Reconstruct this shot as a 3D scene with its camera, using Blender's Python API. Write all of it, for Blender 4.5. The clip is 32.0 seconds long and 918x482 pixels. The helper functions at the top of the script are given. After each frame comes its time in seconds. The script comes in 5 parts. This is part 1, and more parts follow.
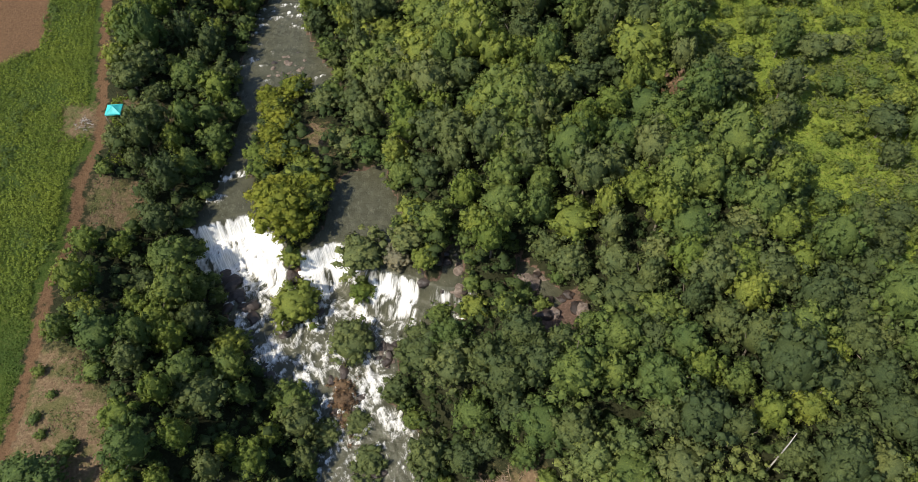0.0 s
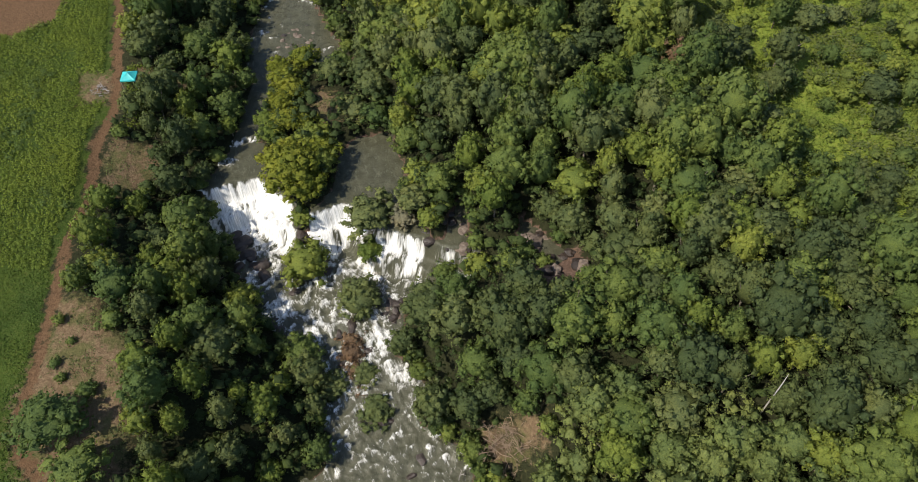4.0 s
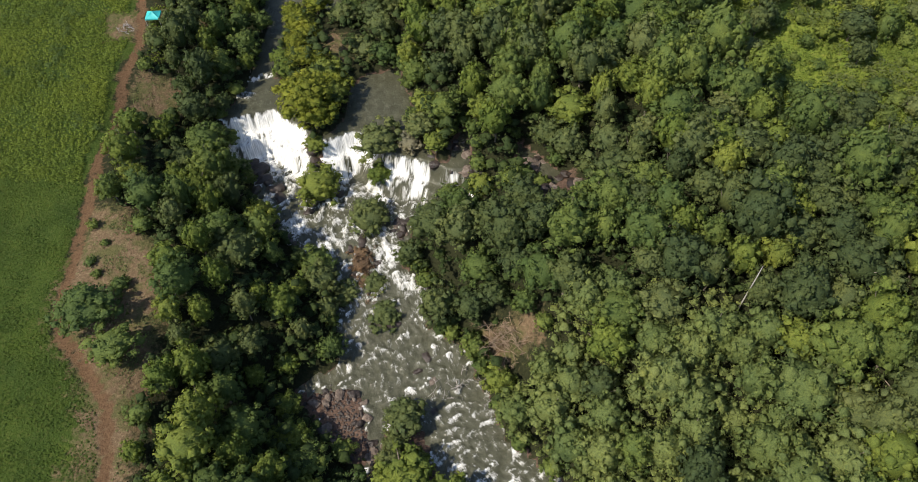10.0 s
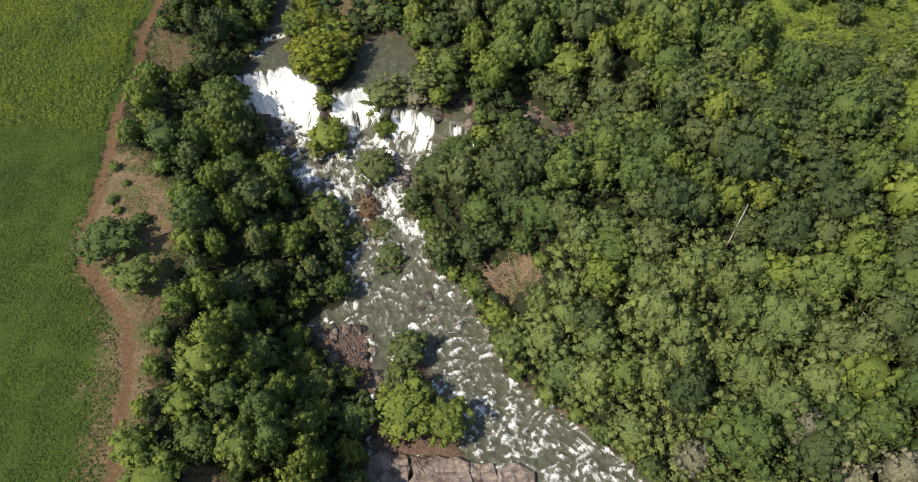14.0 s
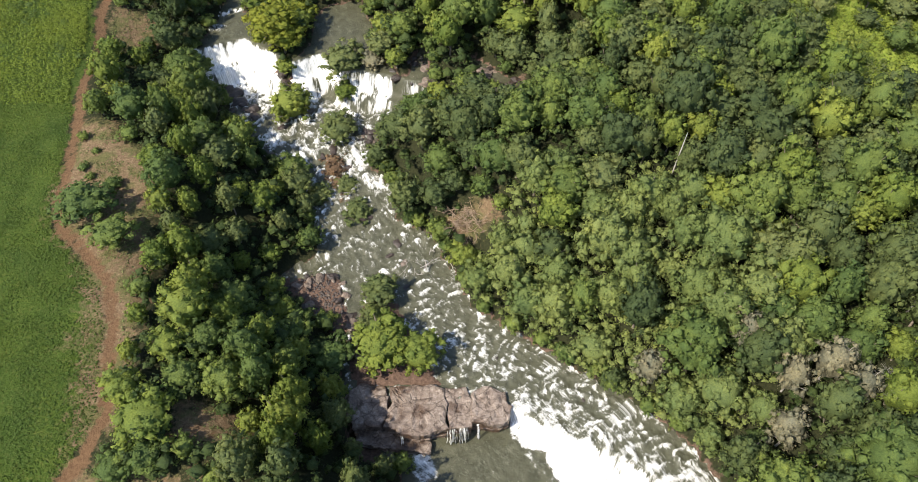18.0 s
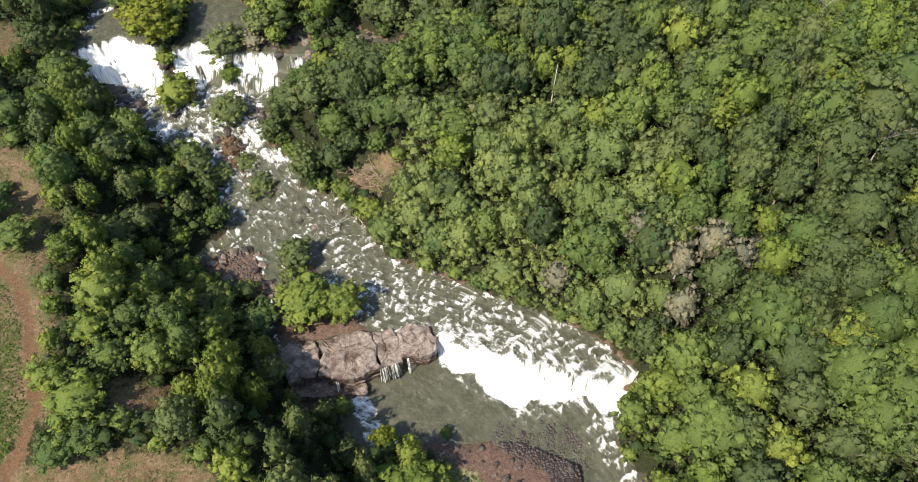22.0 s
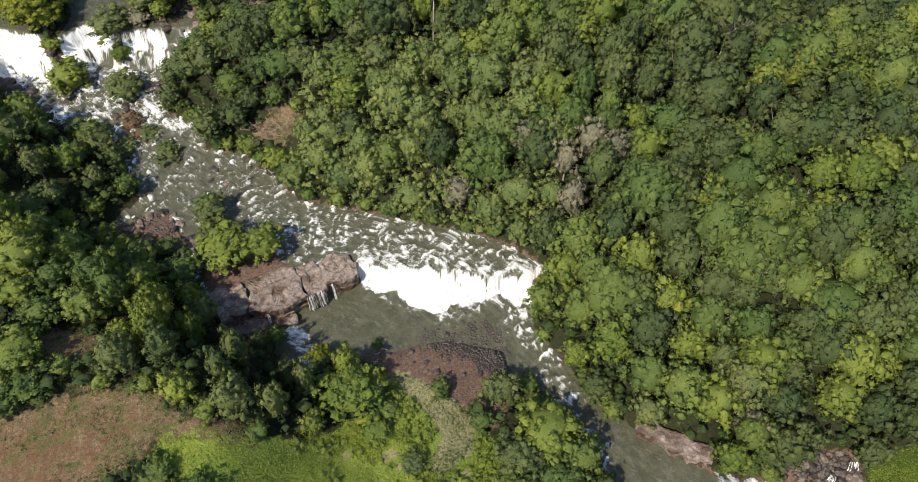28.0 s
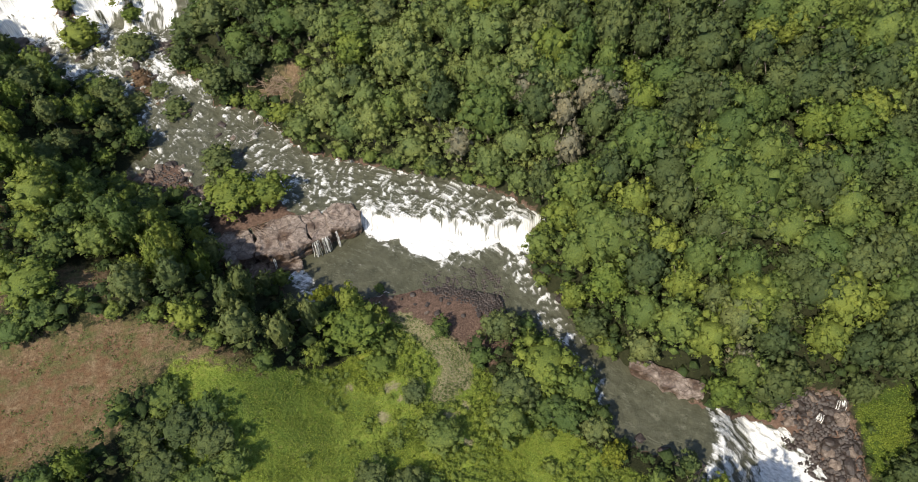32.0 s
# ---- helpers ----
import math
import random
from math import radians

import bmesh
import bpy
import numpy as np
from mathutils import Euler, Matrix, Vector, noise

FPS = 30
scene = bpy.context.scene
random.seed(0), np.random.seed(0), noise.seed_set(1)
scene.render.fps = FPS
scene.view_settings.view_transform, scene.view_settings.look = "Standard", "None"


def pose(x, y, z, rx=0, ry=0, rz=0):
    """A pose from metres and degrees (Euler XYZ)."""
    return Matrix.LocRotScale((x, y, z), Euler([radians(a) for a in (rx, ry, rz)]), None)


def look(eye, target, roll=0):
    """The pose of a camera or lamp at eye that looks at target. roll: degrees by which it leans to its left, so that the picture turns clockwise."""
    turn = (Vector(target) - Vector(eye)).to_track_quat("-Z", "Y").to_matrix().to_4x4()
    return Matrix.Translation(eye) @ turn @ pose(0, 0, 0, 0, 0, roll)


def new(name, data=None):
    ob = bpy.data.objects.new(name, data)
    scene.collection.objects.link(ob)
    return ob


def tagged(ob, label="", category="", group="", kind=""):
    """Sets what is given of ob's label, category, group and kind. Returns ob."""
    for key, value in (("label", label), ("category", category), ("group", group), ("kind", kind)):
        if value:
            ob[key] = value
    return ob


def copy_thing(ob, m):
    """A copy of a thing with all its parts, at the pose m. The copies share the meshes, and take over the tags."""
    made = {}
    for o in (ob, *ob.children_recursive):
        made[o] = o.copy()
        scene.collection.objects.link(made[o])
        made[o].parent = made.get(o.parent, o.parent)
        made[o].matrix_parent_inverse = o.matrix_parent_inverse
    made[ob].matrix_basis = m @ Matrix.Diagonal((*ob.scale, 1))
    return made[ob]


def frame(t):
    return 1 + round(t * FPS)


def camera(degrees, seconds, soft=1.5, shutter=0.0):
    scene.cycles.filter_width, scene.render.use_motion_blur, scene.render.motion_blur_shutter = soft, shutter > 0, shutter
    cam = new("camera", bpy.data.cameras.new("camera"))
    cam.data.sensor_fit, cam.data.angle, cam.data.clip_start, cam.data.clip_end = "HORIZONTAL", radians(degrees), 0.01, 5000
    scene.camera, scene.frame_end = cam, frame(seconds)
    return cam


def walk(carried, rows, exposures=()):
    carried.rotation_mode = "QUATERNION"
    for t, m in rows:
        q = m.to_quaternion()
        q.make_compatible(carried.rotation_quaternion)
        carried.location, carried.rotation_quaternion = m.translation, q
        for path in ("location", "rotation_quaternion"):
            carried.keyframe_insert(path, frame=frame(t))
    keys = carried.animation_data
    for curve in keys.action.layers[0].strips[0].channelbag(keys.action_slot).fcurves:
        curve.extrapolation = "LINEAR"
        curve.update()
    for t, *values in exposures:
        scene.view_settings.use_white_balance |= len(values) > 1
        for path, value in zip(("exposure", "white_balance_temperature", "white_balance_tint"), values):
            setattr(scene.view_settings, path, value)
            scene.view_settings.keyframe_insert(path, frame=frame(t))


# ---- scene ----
cam = camera(65.99, 32.0, soft=0.6)

# seconds, place, heading, pitch and roll of the drone's camera
PATH = [
    (0.0, -0.00, -0.00, 108.00, 2.28, -52.08, -0.01),
    (1.0, -0.01, -1.62, 107.74, 2.39, -52.08, -0.03),
    (2.0, -0.04, -3.29, 107.35, 2.42, -52.09, 0.00),
    (3.0, -0.09, -5.15, 107.02, 2.52, -52.10, -0.04),
    (5.5, 0.05, -11.24, 106.57, 2.68, -52.18, -0.02),
    (6.0, 0.04, -12.56, 106.45, 2.69, -52.19, -0.00),
    (7.0, 0.03, -15.12, 106.13, 2.70, -52.20, 0.02),
    (8.0, 0.15, -17.80, 105.81, 2.76, -52.22, 0.04),
    (9.0, 0.30, -20.50, 105.60, 2.79, -52.24, 0.06),
    (10.0, 0.42, -23.22, 105.31, 2.81, -52.25, 0.08),
    (11.0, 0.61, -25.77, 104.92, 2.98, -52.26, 0.11),
    (12.0, 0.88, -28.38, 104.64, 3.18, -52.27, 0.09),
    (13.0, 1.19, -31.14, 104.43, 3.35, -52.29, 0.09),
    (14.0, 1.54, -33.94, 104.28, 3.49, -52.30, 0.05),
    (14.5, 1.72, -35.39, 104.23, 3.54, -52.31, 0.06),
    (16.5, 2.16, -40.86, 104.05, 2.69, -52.40, -0.00),
    (17.0, 2.26, -42.22, 103.95, 1.78, -52.41, 0.02),
    (17.5, 2.34, -43.59, 103.84, 0.58, -52.42, -0.03),
    (18.0, 2.43, -44.96, 103.78, -0.81, -52.42, -0.03),
    (18.5, 2.52, -46.34, 103.72, -2.15, -52.43, -0.06),
    (19.0, 2.59, -47.73, 103.67, -3.50, -52.44, -0.09),
    (19.5, 2.64, -49.12, 103.61, -4.80, -52.45, -0.08),
    (20.0, 2.69, -50.49, 103.49, -6.02, -52.46, -0.11),
    (20.5, 2.73, -51.88, 103.41, -7.15, -52.47, -0.11),
    (21.0, 2.75, -53.21, 103.32, -8.53, -52.48, -0.08),
    (21.5, 2.69, -54.56, 103.21, -10.34, -52.48, -0.05),
    (22.0, 2.57, -55.90, 103.13, -12.13, -52.49, 0.00),
    (22.5, 2.43, -57.27, 103.06, -12.76, -52.50, 0.03),
    (23.0, 2.34, -58.63, 103.02, -12.74, -52.51, 0.05),
    (23.5, 2.24, -59.97, 102.96, -12.66, -52.51, 0.02),
    (24.0, 2.13, -61.34, 102.91, -12.73, -52.52, 0.01),
    (24.5, 2.03, -62.68, 102.82, -14.09, -52.52, 0.02),
    (25.0, 1.88, -63.96, 102.70, -16.11, -52.53, 0.04),
    (25.5, 1.70, -65.21, 102.58, -18.35, -52.53, 0.06),
    (26.0, 1.47, -66.48, 102.44, -20.42, -52.54, 0.08),
    (26.5, 1.19, -67.78, 102.31, -22.14, -52.54, 0.05),
    (28.5, -0.12, -73.04, 102.36, -22.42, -52.54, -0.00),
    (29.0, -0.56, -74.33, 102.14, -22.35, -52.54, -0.01),
    (29.5, -1.02, -75.64, 101.78, -22.35, -52.54, 0.01),
    (30.0, -1.49, -76.93, 101.29, -22.30, -52.54, 0.01),
    (30.5, -1.87, -77.99, 100.86, -22.25, -52.54, 0.01),
    (31.0, -2.19, -78.85, 100.46, -22.14, -52.54, 0.01),
    (31.5, -2.48, -79.59, 100.07, -22.08, -52.54, 0.01),
    (32.0, -2.77, -80.25, 99.69, -22.02, -52.54, -0.01),
]


def flown(x, y, z, heading, pitch, roll):
    return pose(x, y, z, 90 + pitch, 0, heading) @ pose(0, 0, 0, 0, 0, roll)


EXPOSURES = [(0, 0.40), (3, 0.31), (7, 0.18), (10, 0.30), (13, 0.47), (14.5, 0.55), (17, 0.78), (20, 0.95), (23, 0.88), (26, 0.66), (29, 0.48), (32, 0.46)]
walk(cam, [(row[0], flown(*row[1:])) for row in PATH], EXPOSURES)

# ---- light ----
SUN_FROM = Vector((-0.60, -0.36, 0.82)).normalized()
world = bpy.data.worlds.new("sky")
scene.world = world
world.use_nodes = True
wn = world.node_tree.nodes
sky = wn.new("ShaderNodeTexSky")
sky.sky_type = "NISHITA"
sky.sun_disc = False
sky.sun_elevation = math.asin(SUN_FROM.z)
sky.sun_rotation = math.atan2(SUN_FROM.x, SUN_FROM.y)
wn["Background"].inputs["Strength"].default_value = 0.15
world.node_tree.links.new(sky.outputs[0], wn["Background"].inputs["Color"])
sun = new("sun", bpy.data.lights.new("sun", "SUN"))
sun.data.energy = 5.0
sun.data.angle = radians(0.53)
sun.data.color = (1.0, 0.915, 0.78)
sun.matrix_world = look(SUN_FROM * 200, (0, 0, 0))


# ---- materials ----
def material(name):
    m = bpy.data.materials.new(name)
    m.use_nodes = True
    return m, m.node_tree.nodes, m.node_tree.links, m.node_tree.nodes["Principled BSDF"]


def noise_node(n, l, coord, scale, detail=4.0, rough=0.6):
    t = n.new("ShaderNodeTexNoise")
    t.inputs["Scale"].default_value = scale
    t.inputs["Detail"].default_value = detail
    t.inputs["Roughness"].default_value = rough
    l.new(coord, t.inputs["Vector"])
    return t.outputs["Fac"]


def ramp(n, l, fac, stops):
    r = n.new("ShaderNodeValToRGB")
    e = r.color_ramp.elements
    while len(e) < len(stops):
        e.new(0.5)
    for k, (p, c) in zip(e, stops):
        k.position = p
        k.color = (*c, 1) if len(c) == 3 else c
    l.new(fac, r.inputs["Fac"])
    return r.outputs["Color"]


def mix(n, l, fac, a, b, kind="MIX"):
    m = n.new("ShaderNodeMix")
    m.data_type = "RGBA"
    m.blend_type = kind
    for sock, v in ((m.inputs[0], fac), (m.inputs[6], a), (m.inputs[7], b)):
        if isinstance(v, (int, float)):
            sock.default_value = v
        elif isinstance(v, tuple):
            sock.default_value = (*v, 1)
        else:
            l.new(v, sock)
    return m.outputs[2]


def bump(n, l, p, height, strength, distance):
    b = n.new("ShaderNodeBump")
    b.inputs["Strength"].default_value = strength
    b.inputs["Distance"].default_value = distance
    l.new(height, b.inputs["Height"])
    l.new(b.outputs["Normal"], p.inputs["Normal"])


def world_coord(n):
    return n.new("ShaderNodeNewGeometry").outputs["Position"]


def foliage(name, dark, light, through_light=0.27, patches=0.35, grainy=0.62):
    m, n, l, p = material(name)
    info = n.new("ShaderNodeObjectInfo")
    geo = n.new("ShaderNodeNewGeometry")
    tone = n.new("ShaderNodeAttribute")
    tone.attribute_name = "tone"
    own = n.new("ShaderNodeMath")
    own.operation = "ADD"
    l.new(info.outputs["Random"], own.inputs[0])
    l.new(tone.outputs["Fac"], own.inputs[1])
    part_of = n.new("ShaderNodeMath")
    part_of.operation = "FRACT"
    l.new(own.outputs[0], part_of.inputs[0])
    base = ramp(n, l, part_of.outputs[0], [(0.0, dark), (1.0, light)])
    leaf = ramp(n, l, geo.outputs["Random Per Island"], [(0.0, (0.82, 0.85, 0.80)), (0.6, (1.02, 1.0, 1.0)), (1.0, (1.20, 1.15, 1.03))])
    col = mix(n, l, 1.0, base, leaf, "MULTIPLY")
    large = ramp(n, l, noise_node(n, l, geo.outputs["Position"], patches, 4), [(0.3, (0.80, 0.84, 0.88)), (0.7, (1.22, 1.12, 0.95))])
    col = mix(n, l, 1.0, col, large, "MULTIPLY")
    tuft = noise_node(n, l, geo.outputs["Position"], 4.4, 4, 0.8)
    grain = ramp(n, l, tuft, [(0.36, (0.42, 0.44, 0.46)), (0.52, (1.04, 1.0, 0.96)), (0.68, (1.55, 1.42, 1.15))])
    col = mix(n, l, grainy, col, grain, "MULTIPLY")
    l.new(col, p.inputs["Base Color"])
    p.inputs["Roughness"].default_value = 0.6
    p.inputs["Specular IOR Level"].default_value = 0.14
    bump(n, l, p, tuft, 0.9 * grainy, 0.4)
    if through_light:
        tr = n.new("ShaderNodeBsdfTranslucent")
        l.new(mix(n, l, 1.0, col, (1.3, 1.4, 0.6), "MULTIPLY"), tr.inputs["Color"])
        ms = n.new("ShaderNodeMixShader")
        ms.inputs[0].default_value = through_light
        l.new(p.outputs[0], ms.inputs[1])
        l.new(tr.outputs[0], ms.inputs[2])
        l.new(ms.outputs[0], n["Material Output"].inputs["Surface"])
    return m


def mottled(name, stops, scale=1.0, rough=0.85, relief=0.1):
    m, n, l, p = material(name)
    pos = world_coord(n)
    f = noise_node(n, l, pos, scale, 6, 0.65)
    col = ramp(n, l, f, stops)
    wide = ramp(n, l, noise_node(n, l, pos, scale * 0.13, 3), [(0.3, (0.7, 0.7, 0.7)), (0.7, (1.2, 1.2, 1.2))])
    l.new(mix(n, l, 1.0, col, wide, "MULTIPLY"), p.inputs["Base Color"])
    p.inputs["Roughness"].default_value = rough
    bump(n, l, p, noise_node(n, l, pos, scale * 3, 5, 0.7), 0.8, relief)
    return m


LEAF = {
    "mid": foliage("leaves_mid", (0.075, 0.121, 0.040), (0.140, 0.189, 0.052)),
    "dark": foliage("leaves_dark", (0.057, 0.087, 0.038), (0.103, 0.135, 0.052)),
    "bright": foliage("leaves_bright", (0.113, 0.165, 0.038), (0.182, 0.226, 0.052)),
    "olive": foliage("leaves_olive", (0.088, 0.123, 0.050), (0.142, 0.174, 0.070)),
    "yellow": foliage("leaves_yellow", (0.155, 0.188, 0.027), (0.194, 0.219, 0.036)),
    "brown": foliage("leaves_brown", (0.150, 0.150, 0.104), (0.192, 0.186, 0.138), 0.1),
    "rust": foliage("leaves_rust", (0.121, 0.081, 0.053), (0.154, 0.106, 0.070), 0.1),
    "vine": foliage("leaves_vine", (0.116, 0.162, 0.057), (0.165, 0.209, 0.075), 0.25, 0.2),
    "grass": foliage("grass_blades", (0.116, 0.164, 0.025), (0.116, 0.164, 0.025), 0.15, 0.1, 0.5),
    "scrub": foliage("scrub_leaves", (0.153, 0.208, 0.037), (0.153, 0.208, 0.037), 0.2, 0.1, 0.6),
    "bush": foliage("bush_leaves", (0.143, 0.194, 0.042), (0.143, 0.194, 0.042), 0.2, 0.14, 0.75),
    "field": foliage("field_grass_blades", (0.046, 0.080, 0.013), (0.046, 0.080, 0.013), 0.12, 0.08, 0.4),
    # leaf green darkened to paint in the shade of gaps between crowns
    "shade": foliage("understorey_shaded_leaves", (0.040, 0.064, 0.021), (0.040, 0.064, 0.021), 0.15),
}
BARK = mottled("bark", [(0.3, (0.10, 0.08, 0.06)), (0.7, (0.26, 0.22, 0.18))], 3.0, 0.9, 0.03)
DRY_TWIG = mottled("dry_twigs", [(0.3, (0.15, 0.10, 0.065)), (0.7, (0.32, 0.24, 0.17))], 3.0, 0.9, 0.03)
PALE_BARK = mottled("pale_bark", [(0.3, (0.22, 0.20, 0.18)), (0.7, (0.40, 0.37, 0.34))], 3.0, 0.9, 0.03)
GREY_BARK = mottled("grey_bark", [(0.3, (0.13, 0.125, 0.11)), (0.7, (0.25, 0.24, 0.215))], 3.0, 0.9, 0.03)
ROCK = mottled("rock", [(0.25, (0.05, 0.038, 0.030)), (0.48, (0.14, 0.105, 0.082)), (0.75, (0.26, 0.215, 0.175))], 1.6, 0.85, 0.2)
LEDGE_ROCK, n_, l_, p_ = material("ledge_rock")
at_ = world_coord(n_)
crack_ = n_.new("ShaderNodeTexVoronoi")
crack_.feature = "DISTANCE_TO_EDGE"
crack_.inputs["Scale"].default_value = 0.34
warp_ = n_.new("ShaderNodeVectorMath")
warp_.operation = "ADD"
l_.new(at_, warp_.inputs[0])
l_.new(ramp(n_, l_, noise_node(n_, l_, at_, 0.8, 4), [(0.0, (0, 0, 0)), (1.0, (1.6, 1.2, 0.6))]), warp_.inputs[1])
l_.new(warp_.outputs[0], crack_.inputs["Vector"])
stone_ = ramp(n_, l_, noise_node(n_, l_, at_, 1.4, 7, 0.7), [(0.28, (0.07, 0.052, 0.042)), (0.5, (0.19, 0.148, 0.120)), (0.72, (0.34, 0.285, 0.240))])
stone_ = mix(n_, l_, 1.0, stone_, ramp(n_, l_, crack_.outputs["Distance"], [(0.0, (0.5, 0.46, 0.42)), (0.04, (1, 1, 1))]), "MULTIPLY")
damp_ = ramp(n_, l_, noise_node(n_, l_, at_, 0.3, 4), [(0.46, (0, 0, 0)), (0.56, (1, 1, 1))])
l_.new(mix(n_, l_, damp_, stone_, mix(n_, l_, 1.0, stone_, (0.42, 0.34, 0.28), "MULTIPLY")), p_.inputs["Base Color"])
l_.new(ramp(n_, l_, damp_, [(0.0, (0.9, 0.9, 0.9)), (1.0, (0.4, 0.4, 0.4))]), p_.inputs["Roughness"])
bump(n_, l_, p_, noise_node(n_, l_, at_, 3.5, 7, 0.75), 0.9, 0.2)
WET_ROCK = mottled("wet_rock", [(0.25, (0.016, 0.013, 0.011)), (0.6, (0.042, 0.030, 0.024)), (0.8, (0.085, 0.056, 0.043))], 1.5, 0.5, 0.1)

# ---- the plan: river banks, lips of the three falls, levels ----
UPPER = [(-46, 200), (-49, 160), (-49, 141), (-50.5, 128), (-50, 114), (-47, 104), (-46.5, 92), (-47, 82), (-49, 74), (-46, 68),
         (-20, 64), (-8, 61), (-8, 66), (-13.6, 72), (-13.2, 78), (-16.4, 88), (-21, 100), (-27.5, 111), (-34, 121), (-38, 129), (-40, 142), (-36, 160), (-33, 200)]
ISLAND = [(-40, 111), (-33, 109), (-26.5, 108.5), (-20, 101), (-17, 90), (-24.8, 87.5), (-26.4, 81.6), (-25.8, 76), (-28, 71), (-30.2, 67.5), (-32, 70), (-33.4, 74.5), (-38, 80), (-41, 86), (-41.5, 100)]
STONY = [(-6.2, 64), (-5.5, 68), (-4.5, 74), (-2.5, 74), (-1.8, 68), (-0.6, 63), (0.3, 60.5), (-6, 60.5)]
ROCK_POOL = [(6.5, 71), (9, 69), (11, 66.5), (14.8, 62.7), (12.2, 59.5), (8, 62), (6, 66)]
MIDDLE = [(-47, 73), (-43.5, 68), (-41, 61), (-36.6, 54.7), (-30, 48), (-24.5, 39.5), (-21.5, 34), (-21.5, 29), (-27.5, 24.4), (-22, 17.5),
          (-14.5, 11.5), (-15, 6), (-14, 2.5), (0, 2), (9.5, 0.8), (10.2, -1.5), (39, -15), (40, -12), (36, -5), (30, 0), (22.2, 5.8), (14, 11.8), (6.2, 17.5), (2.2, 25.2),
          (-1, 32.5), (-7.5, 36), (-8, 43), (-12.5, 47), (-11, 54.6), (-6.5, 57), (-0.4, 61), (-1, 64), (-40, 70)]
LOWER = [(10.4, 1), (39, -11), (37.2, -15.8), (33.9, -21.5), (35.7, -26.2), (36.3, -31.4), (38.5, -39.3), (41.5, -44.8), (47.2, -52.4), (51.7, -53.8), (58.7, -55.3), (62.0, -59.2), (62.8, -68.8), (77.7, -95.8), (89.7, -130.8), (71.7, -130.8), (55.7, -90.8), (45.7, -68.8), (40.7, -62.4), (39.0, -58.8), (33.0, -52.8), (31.2, -46.8), (31.5, -38.8), (27.4, -29.8), (27.2, -23.8), (19.7, -18.3), (12.7, -17.0), (5.7, -15.6), (-0.3, -13.3), (-3.3, -15.8), (-6.3, -14.8), (-5, -8), (-9, -4), (0, -3)]
LIP_1 = [(-90, 74), (-48, 74), (-44, 76), (-40, 77.5), (-35, 73.5), (-29, 69.5), (-24, 72), (-20, 71), (-17.5, 67), (-14.5, 66.3), (-9.6, 65), (-6, 63.4), (-1, 62.8), (2.5, 60), (6, 57), (16, 54), (80, 40)]
LIP_2 = [(-60, -30), (-16, -2), (-12, -1.4), (-2, -1.4), (5, -1.4), (9.6, -1.0), (10.4, 0.2), (16.5, -3.4), (22.7, -6.2), (27.2, -8.6), (30.4, -11), (36, -12.8), (39, -12.6), (80, -14)]
LIP_3 = [(24.7, -85.8), (41.2, -61.8), (46.7, -57.2), (48.2, -52.3), (61.7, -30.8)]
CHUTE = [(-3, -6.5), (-1.6, -9.5), (-1.2, -13), (1.5, -15.5)]
PLUME = [(56.8, -55.8), (57.2, -62.0), (56.0, -68.8), (55.7, -80.8), (69.7, -120.8)]
CENTRE = [(-42, 220), (-43, 160), (-44, 125), (-41, 105), (-40, 85), (-34, 70), (-28, 56), (-19, 42), (-14, 32), (-8, 22), (2, 12), (14, 4), (22, -5), (28, -16),
          (32, -28), (36, -42), (41, -52), (50, -60), (62, -80), (82, -130)]
VIEW = [(-122, 152), (-60, 166), (112, 160), (124, 85), (152, 22), (150, 0), (82, -78), (62, -94), (18, -92), (-62, -46), (-68, -15), (-82, 30)]
BAR = [(-12, 20.5), (-8, 21), (-5.5, 15), (-1, 7), (0.5, 3), (-13, 3), (-14.3, 9)]
TRACK = [(-86, 160), (-80.5, 132.6), (-74.5, 112.6), (-69.8, 97.2), (-67.3, 88), (-67.9, 79.5), (-65.2, 68), (-65, 58), (-63.4, 50), (-61.6, 38), (-60.8, 30), (-59, 25), (-53.8, 20.4),
         (-48.8, 15), (-46, 7.6), (-44.8, 0), (-43.6, -6), (-45, -11), (-50, -17), (-60, -24)]


def inside(poly, x, y):
    hit = np.zeros(x.shape, bool)
    for (ax, ay), (bx, by) in zip(poly, poly[1:] + poly[:1]):
        cross = (ay > y) != (by > y)
        hit ^= cross & (x < (bx - ax) * (y - ay) / ((by - ay) or 1e-9) + ax)
    return hit


def beside(line, x, y):
    """Distance to a polyline, the way along it, and on which side (positive to its right)."""
    best = np.full(x.shape, 1e9)
    along, side, run = np.zeros(x.shape), np.zeros(x.shape), 0.0
    for (ax, ay), (bx, by) in zip(line, line[1:]):
        dx, dy = bx - ax, by - ay
        n = math.hypot(dx, dy)
        k = np.clip(((x - ax) * dx + (y - ay) * dy) / n**2, 0, 1)
        d = np.hypot(x - ax - k * dx, y - ay - k * dy)
        s = ((x - ax) * dy - (y - ay) * dx) / n
        near = d < best
        best, along, side = np.where(near, d, best), np.where(near, run + k * n, along), np.where(near, s, side)
        run += n
    return best, along, np.sign(side)


def smooth(v):
    v = np.clip(v, 0, 1)
    return v * v * (3 - 2 * v)


